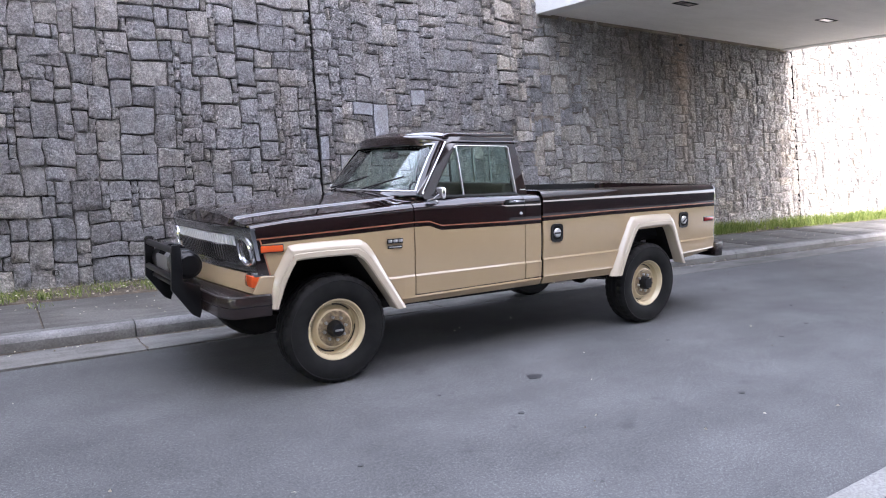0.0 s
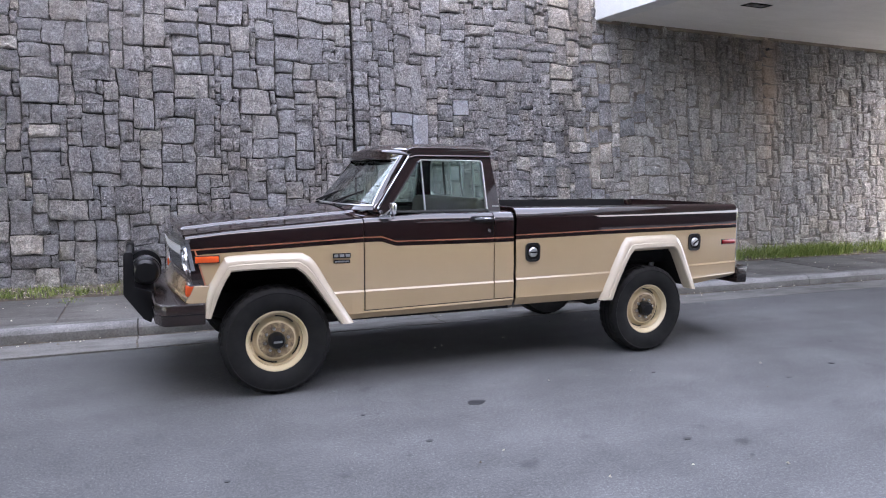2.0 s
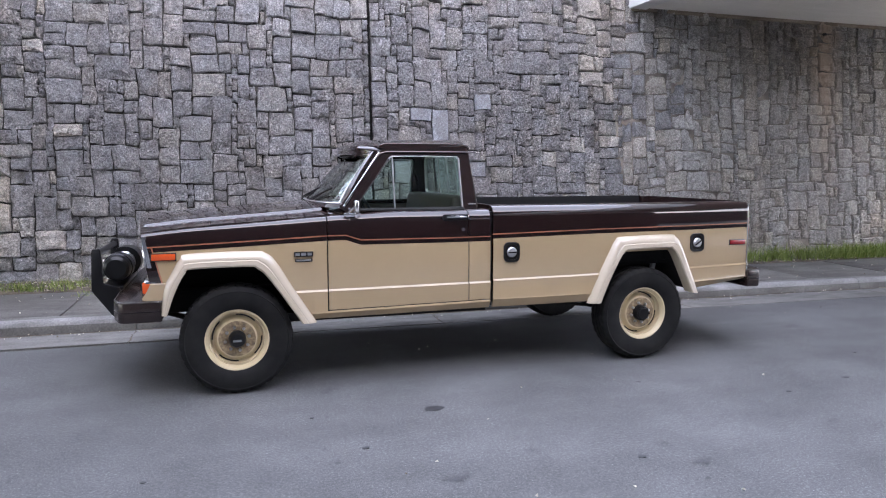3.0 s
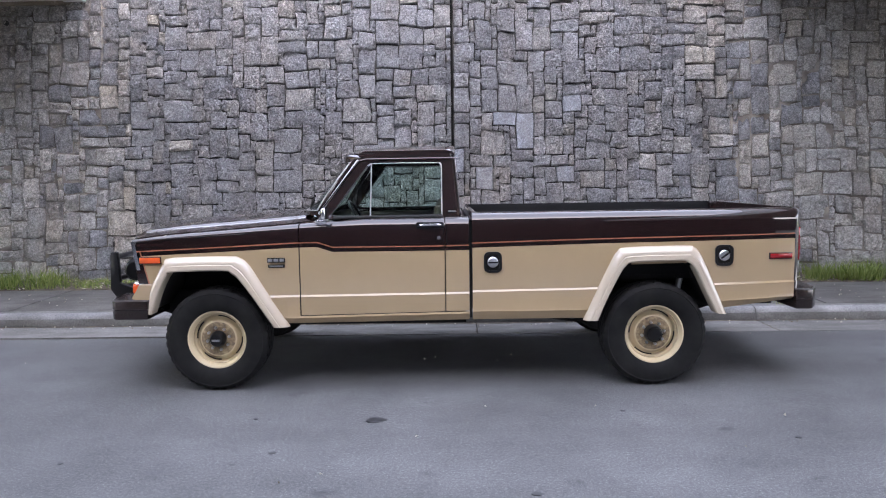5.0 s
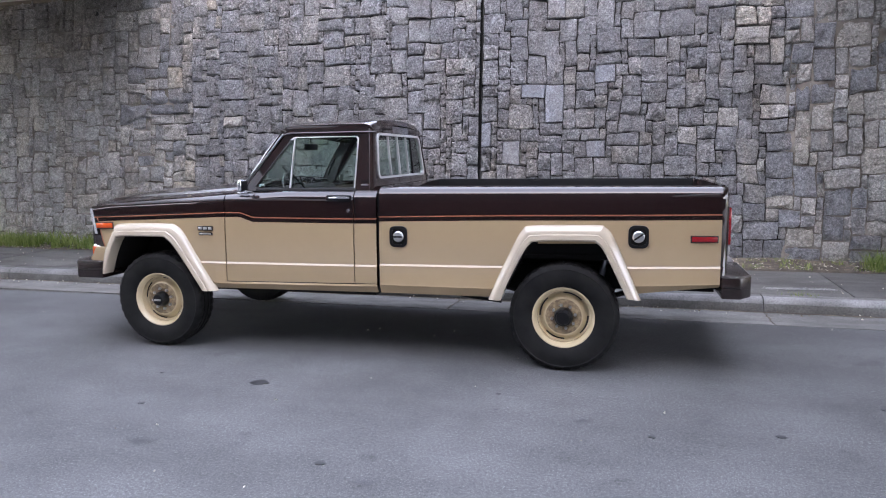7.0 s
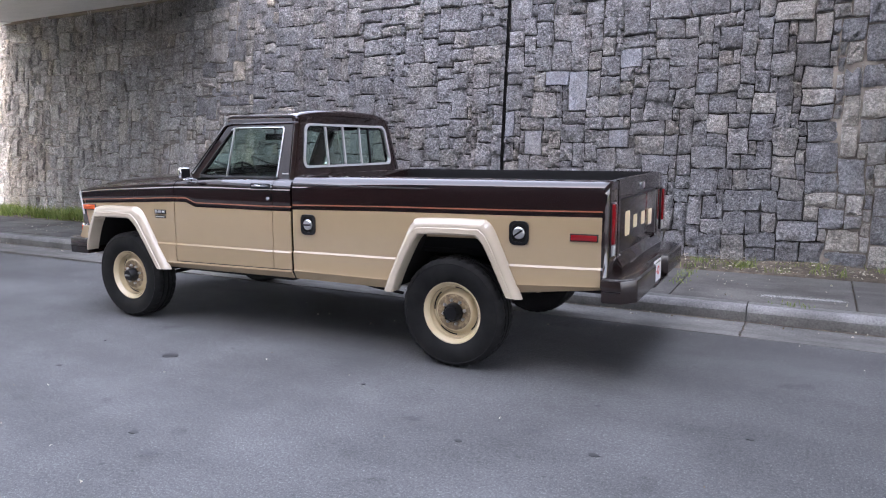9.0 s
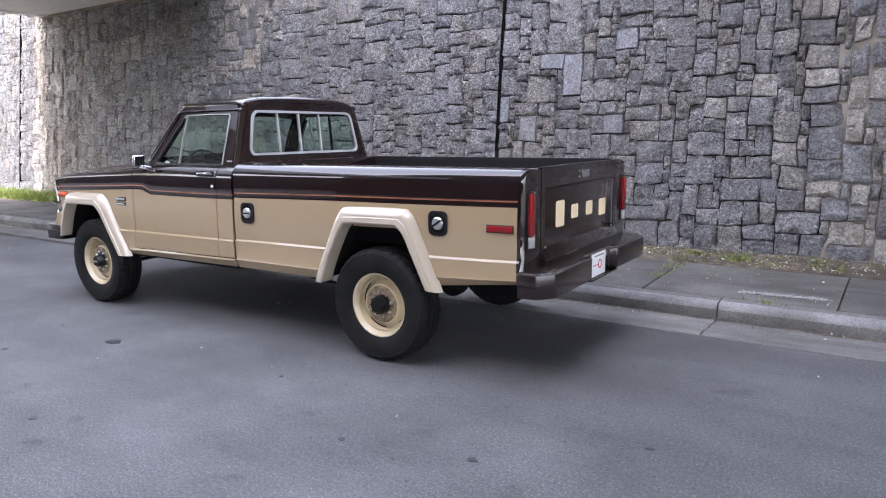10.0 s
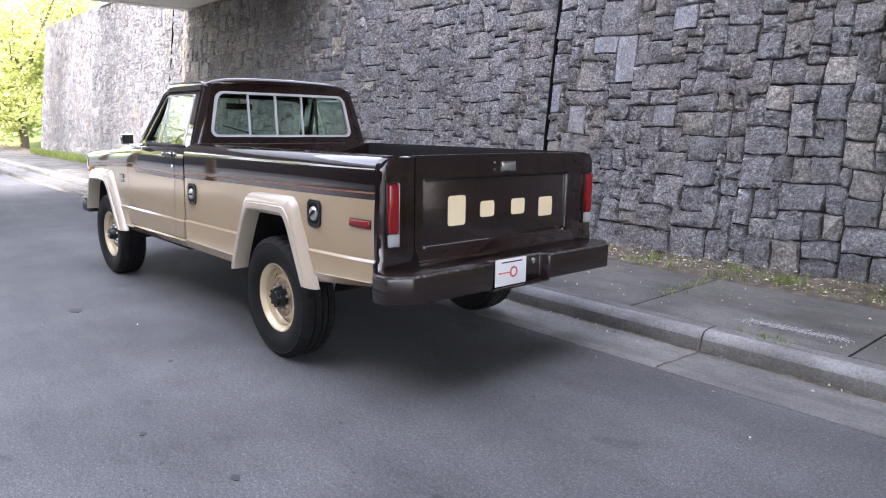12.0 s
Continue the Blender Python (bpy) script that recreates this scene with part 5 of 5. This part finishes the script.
# the maker's mark as plain cream shapes
for y0, y1, z0, z1 in ((0.5, 0.64, 0.94, 1.11), (0.765, 0.885, 0.972, 1.066), (1.04, 1.165, 0.969, 1.066), (1.305, 1.44, 0.94, 1.062)):
    part("gate_mark", prism(round_rect((y0 + y1) / 2, (z0 + z1) / 2, y1 - y0, z1 - z0, 0.018), "x", 4.364, 4.3685), m_cream, gate, "plain cream painted shape", 0)


def tail_lamp(y0, y1):
    t = part("tail_lamp", bx(4.355, 4.384, y0 - 0.008, y1 + 0.008, 0.857, 1.203, 0.006), m_black, TRUCK, "tall red tail lamp with a clear reversing lens")
    part("lamp_trim", bx(4.37, 4.394, y1 + 0.001, y1 + 0.006, 0.862, 1.2, 0.001), m_steel, t)
    part("red_lens", bx(4.37, 4.402, y0, y1, 0.938, 1.195, 0.01), m_red, t)
    part("reversing_lens", bx(4.37, 4.4, y0, y1, 0.865, 0.934, 0.01), m_white, t)


tail_lamp(0.055, 0.122)
tail_lamp(2 * YC - 0.122, 2 * YC - 0.055)
outline = [(4.345, -0.02), (4.47, -0.02), (4.55, 0.09), (4.55, 0.70), (4.49, 0.715), (4.49, 1.19), (4.55, 1.21), (4.55, 2 * YC - 0.05), (4.47, 2 * YC + 0.055), (4.345, 2 * YC + 0.055)]
bump_r = part("rear_bumper", prism(outline, "z", 0.576, 0.733, 0.012), m_bumper, TRUCK, "heavy dark brown step bumper with a plate recess")
wear_edges(bump_r)
part("step_ledge", bx(4.37, 4.55, 0.69, 1.22, 0.564, 0.576, 0.003), m_bumper, bump_r)
part("bumper_groove", bx(4.35, 4.468, -0.022, 2 * YC + 0.057, 0.648, 0.656), m_black, bump_r)
plate = part("number_plate", bx(4.525, 4.53, 0.735, 1.01, 0.582, 0.74, 0.002), m_plate, bump_r, "white plate with a red round mark")
part("plate_bar", bx(4.529, 4.5325, 0.79, 0.97, 0.717, 0.724), m_black, plate)
part("plate_bar", bx(4.529, 4.5325, 0.765, 0.86, 0.655, 0.662), m_platered, plate)
ringb = lathe([(0.022, 0.0), (0.033, 0.0), (0.033, 0.003), (0.022, 0.003)], 24, (0, 0, 0), True)
bmesh.ops.rotate(ringb, verts=list(ringb.verts), cent=(0, 0, 0), matrix=Matrix.Rotation(radians(90), 3, "Z"))
bmesh.ops.translate(ringb, verts=list(ringb.verts), vec=(4.533, 0.895, 0.659))
part("plate_ring", ringb, m_platered, plate)
part("plate_lamp", bx(4.48, 4.51, 1.09, 1.13, 0.675, 0.715, 0.012), m_chrome, bump_r)


# ---- wheels and chassis ----
def wheel(x, y, q, z=0.394, front=True):
    """One wheel; q = -1 faces the near side, +1 the far side."""
    n = 144
    c = (x, y, z)

    def lt(prof, m=48, closed=False):
        return lathe([(r, h * q) for r, h in prof], m, c, closed)
    # h grows outwards from the wheel's middle plane
    R = 0.394
    side = [(0.215, 0.07), (0.225, 0.095), (0.245, 0.107), (0.285, 0.118), (0.325, 0.119), (0.352, 0.115), (0.358, 0.118), (0.368, 0.112), (0.383, 0.1)]
    crown = [(R - 0.003, 0.088), (R, 0.07), (R, 0.052), (R - 0.009, 0.05), (R - 0.009, 0.042), (R, 0.04), (R + 0.001, 0.012), (R - 0.009, 0.01)]
    prof = side + crown + [(r, -h) for r, h in crown[::-1]] + [(r, -h) for r, h in side[::-1]]
    w = part("wheel", lt([(0.19, -0.09), (0.208, -0.085), (0.208, 0.06), (0.19, 0.062)], 48, True), m_rim, TRUCK, "cream steel wheel with a black all-terrain tyre")
    bm = lt(prof, n)
    # shoulder lugs: every other segment of the shoulder is cut back
    for v in bm.verts:
        dx, dz, h = v.co.x - x, v.co.z - z, (v.co.y - y) * q
        r, a = math.hypot(dx, dz), math.atan2(dz, dx)
        if r > 0.365 and abs(h) > 0.045 and int(round(a / (2 * math.pi) * n)) % 4 == 0:
            k = (r - 0.007) / r
            v.co.x, v.co.z = x + dx * k, z + dz * k
        if v.co.z < 0.0:
            v.co.z = 0.0
    part("tyre", bm, m_rubber, w, "black all-terrain tyre", 30)
    rim = [(0.19, 0.05), (0.2, 0.075), (0.215, 0.093), (0.223, 0.094), (0.226, 0.088), (0.22, 0.084), (0.207, 0.07), (0.198, 0.045), (0.186, 0.02), (0.178, 0.01), (0.165, 0.012), (0.152, 0.03), (0.14, 0.047), (0.125, 0.052), (0.11, 0.048), (0.06, 0.048), (0.0, 0.048)]
    part("rim", lt(rim, 56), m_rim, w)
    part("brake_dust", lt([(0.06, 0.049), (0.108, 0.049), (0.122, 0.0525), (0.13, 0.052)], 40), m_grime, w, "ring of brake dust and rust")
    for k in range(8):
        a = 2 * math.pi * k / 8 + 0.2
        part("lug_nut", lathe([(0.0, q * 0.072), (0.008, q * 0.07), (0.012, q * 0.064), (0.012, q * 0.046)], 6, (x + 0.085 * math.cos(a), y, z + 0.085 * math.sin(a))), m_steel, w)
    for k in range(4):
        a0 = 2 * math.pi * k / 4 + 0.75
        seg = [(x + r * math.cos(a), y - 0, z + r * math.sin(a)) for r in (0.168, 0.178) for a in np.linspace(a0, a0 + 0.85, 6)]
        yy = y + q * 0.0165
        bm = mesh([(p[0], yy, p[2]) for p in seg] + [(p[0], yy - q * 0.01, p[2]) for p in seg], [[i, i + 1, i + 7, i + 6] for i in range(5)] + [[12 + i, 12 + i + 1, 12 + i + 7, 12 + i + 6] for i in range(5)])
        part("slot", bm, m_black, w)
    hub = [(0.062, 0.045), (0.062, 0.075), (0.055, 0.085), (0.05, 0.11), (0.044, 0.118), (0.0, 0.12)] if front else [(0.068, 0.045), (0.066, 0.085), (0.06, 0.1), (0.05, 0.104), (0.046, 0.112), (0.0, 0.114)]
    part("hub", lt(hub, 28), m_black, w, "black hub")
    if front:
        part("hub_dial", bx(x - 0.03, x + 0.03, *sorted((y + q * 0.117, y + q * 0.127)), z - 0.007, z + 0.007, 0.002), m_steel, w)
    else:
        for k in range(8):
            a = 2 * math.pi * k / 8
            part("hub_bolt", lathe([(0.0, q * 0.112), (0.006, q * 0.112), (0.006, q * 0.1)], 6, (x + 0.055 * math.cos(a), y, z + 0.055 * math.sin(a))), m_under, w)


for x, fr in ((0.0, True), (3.327, False)):
    wheel(x, 0.105, -1, front=fr)
    wheel(x, 2 * YC - 0.105, 1, front=fr)
for x in (0.0, 3.327):
    part("axle", tube([(x, 0.2, 0.4), (x, 2 * YC - 0.2, 0.4)], 0.045, 12), m_under, TRUCK)
    part("differential", lathe([(0.0, -0.13), (0.09, -0.1), (0.14, -0.03), (0.14, 0.03), (0.09, 0.1), (0.0, 0.13)], 20, (x + 0.02, YC + (0.25 if x < 1 else 0), 0.4)), m_under, TRUCK)
for y in (0.42, 2 * YC - 0.42):
    part("frame_rail", bx(-0.6, 4.35, y - 0.04, y + 0.04, 0.55, 0.72, 0.005), m_under, TRUCK)
    for x in (0.0, 3.327):
        part("leaf_spring", tube([(x - 0.55, y, 0.56), (x - 0.3, y, 0.47), (x, y, 0.445), (x + 0.3, y, 0.47), (x + 0.6, y, 0.56)], 0.022, 6), m_under, TRUCK)
part("gearbox", bx(0.7, 1.5, YC - 0.15, YC + 0.15, 0.42, 0.62, 0.04), m_under, TRUCK)
part("engine_sump", bx(-0.35, 0.6, YC - 0.25, YC + 0.25, 0.5, 0.9, 0.05), m_under, TRUCK)
part("driveshaft", tube([(1.45, YC, 0.5), (3.25, YC, 0.42)], 0.035, 10), m_under, TRUCK)
part("exhaust_pipe", tube([(0.9, 1.35, 0.46), (2.3, 1.35, 0.47), (2.9, 1.4, 0.58), (3.5, 1.4, 0.62), (4.2, 1.5, 0.52)], 0.028, 10), m_under, TRUCK)
part("silencer", lathe([(0.0, -0.3), (0.08, -0.28), (0.08, 0.28), (0.0, 0.3)], 16, (0, 0, 0)), m_under, TRUCK).matrix_basis = Matrix.Translation((1.8 + 0.0, 1.35, 0.47)) @ Matrix.Rotation(radians(90), 4, "Z")
part("fuel_tank", bx(2.05, 2.75, 0.12, 0.36, 0.5, 0.75, 0.03), m_under, TRUCK)
part("steering_arm", tube([(0.12, 0.3, 0.36), (0.12, 1.5, 0.36)], 0.018, 8), m_under, TRUCK)
part("shock_absorber", tube([(3.52, 0.3, 0.42), (3.62, 0.32, 0.8)], 0.025, 10), m_steel, TRUCK)
part("step_hanger", tube([(2.5, 0.1, 0.53), (2.65, 0.12, 0.5), (2.86, 0.15, 0.47)], 0.012, 6), m_under, TRUCK)


# ---- grass, litter, trees ----
def blades(name, spots, label, height):
    """Tufts of bent blades, one mesh."""
    rnd = random.Random(len(spots))
    verts, faces = [], []
    for x, y, z, n, k in spots:
        for _ in range(n):
            a, lean, h = rnd.uniform(0, 6.28), rnd.uniform(0.2, 1.3), height * k * rnd.uniform(0.45, 1.1)
            px, py = x + rnd.gauss(0, 0.05), y + rnd.gauss(0, 0.03)
            w = rnd.uniform(0.0016, 0.0036) * (1 + k * 0.5)
            dx, dy, sx, sy = math.cos(a) * lean * h, math.sin(a) * lean * h, -math.sin(a) * w, math.cos(a) * w
            b = len(verts)
            verts += [(px - sx, py - sy, z), (px + sx, py + sy, z), (px + dx * 0.4 + sx * 0.8, py + dy * 0.4 + sy * 0.8, z + h * 0.65),
                      (px + dx * 0.4 - sx * 0.8, py + dy * 0.4 - sy * 0.8, z + h * 0.65), (px + dx, py + dy, z + h)]
            faces += [(b, b + 1, b + 2, b + 3), (b + 3, b + 2, b + 4)]
    me = bpy.data.meshes.new(name)
    me.from_pydata(verts, [], faces)
    me.materials.append(m_blade)
    return tagged(new(name, me), label, "grass", kind="stuff")


rnd = random.Random(21)
spots = []
for _ in range(7500):
    x = rnd.uniform(-24, 22)
    thick_here = 0.25 + 0.75 * max(0, noise.noise((x * 0.55, 3, 1)) + 0.25)
    if 2.5 < x < 6.5:
        thick_here *= 0.35
    lush = 2.0 if x > 6.5 or x < -3.5 else 0.9
    if rnd.random() < thick_here * (1.0 if lush > 1 else 0.6):
        spots.append((x, rnd.uniform(3.79, 4.22), 0.14, rnd.randint(9, 18), lush * rnd.uniform(0.5, 1.1)))
for x, y in ((4.36, 3.45), (4.37, 3.3), (4.38, 3.1), (4.35, 2.95), (4.36, 3.58), (-1.7, 3.6), (-1.7, 3.45), (5.35, 2.43), (5.5, 2.42), (4.62, 4.0), (4.7, 4.02), (4.9, 3.98)):
    spots += [(x + rnd.uniform(-0.05, 0.05), y + rnd.uniform(-0.05, 0.05), 0.13, 7, rnd.uniform(0.2, 0.45)) for _ in range(3)]
blades("verge_grass", spots, "weedy green grass tufts along the foot of the wall", 0.12)

rnd = random.Random(5)
verts, faces = [], []
for _ in range(3200):
    x, y, z = rnd.uniform(-7, 12), rnd.uniform(3.74, 4.22), 0.175
    z = 0.15 + (y - 3.76) * 0.15
    q = rnd.random()
    if q < 0.12:
        y, z = rnd.uniform(2.45, 3.7), 0.14
    elif q < 0.2:
        y, z = rnd.uniform(2.02, 2.2), 0.0
    elif q < 0.23:
        y, z = rnd.uniform(-2.5, 1.6), 0.004
    s, a, t = rnd.uniform(0.008, 0.024), rnd.uniform(0, 6.28), rnd.uniform(-0.01, 0.012)
    if y < 3.7:
        s *= 0.55
    c, d = math.cos(a) * s, math.sin(a) * s
    b = len(verts)
    verts += [(x + c, y + d, z + 0.002), (x - d * 0.5, y + c * 0.5, z + 0.006 + abs(t)), (x - c, y - d, z + 0.002), (x + d * 0.5, y - c * 0.5, z + 0.004)]
    faces.append((b, b + 1, b + 2, b + 3))
me = bpy.data.meshes.new("leaf_litter")
me.from_pydata(verts, [], faces)
me.materials.append(m_litter)
tagged(new("leaf_litter", me), "dry leaves and petals scattered by the kerb and wall", "leaf litter", kind="stuff")


def tree(x, y, z, h, spread, seed):
    """A tapered trunk, limbs and a crown of many small leaves in uneven clumps."""
    rnd = random.Random(seed)
    t = thing("tree", (x, y, z), "young tree in bright yellow-green spring leaf", "tree", "trees beyond the wall")
    pts = [(x + rnd.uniform(-0.1, 0.1) * i, y + rnd.uniform(-0.1, 0.1) * i, z - 0.2 + h * 0.75 * i / 6) for i in range(7)]
    part("trunk", tube(pts, [0.2 - 0.025 * i for i in range(7)], 10), m_bark, t)
    verts, faces = [], []
    for q in range(16):
        a, zz = rnd.uniform(0, 6.28), rnd.uniform(0.22, 0.98)
        base = Vector(pts[min(6, 1 + int(zz * 5))])
        reach = spread * rnd.uniform(0.45, 1.0) * (1.15 - 0.6 * zz)
        tip = Vector((base.x + math.cos(a) * reach, base.y + math.sin(a) * reach, z + h * zz + rnd.uniform(-0.2, 0.6)))
        mid = (base + tip) / 2 + Vector((0, 0, 0.15))
        part("limb", tube([base, mid, tip], [0.06, 0.04, 0.015], 6), m_bark, t)
        for _ in range(6):
            c = tip.lerp(base, rnd.uniform(0, 0.6)) + Vector((rnd.gauss(0, 0.4), rnd.gauss(0, 0.4), rnd.gauss(0, 0.35)))
            for _ in range(90):
                p = c + Vector((rnd.gauss(0, 0.42), rnd.gauss(0, 0.42), rnd.gauss(0, 0.3)))
                u = Vector((rnd.gauss(0, 1), rnd.gauss(0, 1), rnd.gauss(0, 0.6))).normalized()
                v = u.orthogonal().normalized()
                s = rnd.uniform(0.06, 0.13)
                b = len(verts)
                verts += [p - u * s, p + v * s * 0.5, p + u * s, p - v * s * 0.5]
                faces.append((b, b + 1, b + 2, b + 3))
    me = bpy.data.meshes.new("crown")
    me.from_pydata([tuple(v) for v in verts], [], faces)
    me.materials.append(m_leaf)
    cr = new("crown", me)
    cr.parent = t
    cr.matrix_parent_inverse = Matrix.Translation(-Vector(t.location))
    return t


# the last three, out of view, are added to shade the wall's west end
for k, (x, y, h, s) in enumerate([(-29.5, 4.6, 6.0, 2.6), (-33, 6.2, 9.5, 3.6), (-31, 4.8, 6.5, 2.8), (-34.5, 8.5, 8, 3.4), (-29, 9.5, 7.0, 3.0), (-38, 3.6, 9.5, 3.8), (-43, 7.0, 9, 4.0), (-36, 13.0, 9, 3.8), (-47, 12, 10, 4.2), (-52, 4, 9, 4), (-40, -8, 9, 4), (-50, -6, 9, 4), (-15.5, -8.2, 13.5, 3.4), (-21.5, -7.6, 14, 3.8), (-28, -8.5, 13, 4.0)]):
    z = 1.6 * min(1, max(0, (y - 4.5) / 9)) * min(1, max(0, (-x - 24) / 6)) - 0.05
    tree(x, y, z, h, s, 100 + k)


# ---- single stones of the wall, behind and beside the truck ----
def lay_stone(st):
    sv, sf = stone_mesh(*st)
    c = Vector([sum(v[a] for v in sv) / len(sv) for a in range(3)])
    me = bpy.data.meshes.new("stone")
    me.from_pydata([tuple(Vector(v) - c) for v in sv], [], sf)
    me.materials.append(m_sawn if st[4] else m_stone)
    ob = new("stone", me)
    ob.location = c
    ob.parent = WALL


for st in singles:
    lay_stone(st)


# the body leans towards the kerb on its springs, and its tail reaches a little further back
def lean(ob):
    for c in ob.children:
        if c.name.split(".")[0] in ("wheel", "axle", "differential", "leaf_spring", "steering_arm", "silencer"):
            continue
        for v in c.data.vertices:
            x, y, z = v.co
            t = min(1.0, max(0.0, (x - 4.1) / 0.2))
            pull = 0.022 * min(1.0, max(0.0, (x - 3.9) / 0.45)) ** 2 * max(-1.0, min(1.0, (YC - y) / 0.7))
            v.co = (x + 0.038 * t, y + pull + 0.0175 * (z - 0.9), z - 0.0175 * y)
        lean(c)


lean(TRUCK)

# the road, kerb and wall run at a slight angle to the parked truck
TURN = Matrix.Translation((3, 0, 0)) @ Matrix.Rotation(radians(-0.86), 4, "Z") @ Matrix.Translation((-3, 0, 0))
for ob in list(scene.collection.objects):
    if not ob.parent and ob not in (TRUCK, GROUND, ROAD, NEAR, YARD, SOUTH, cam, sun):
        ob.matrix_basis = TURN @ ob.matrix_basis
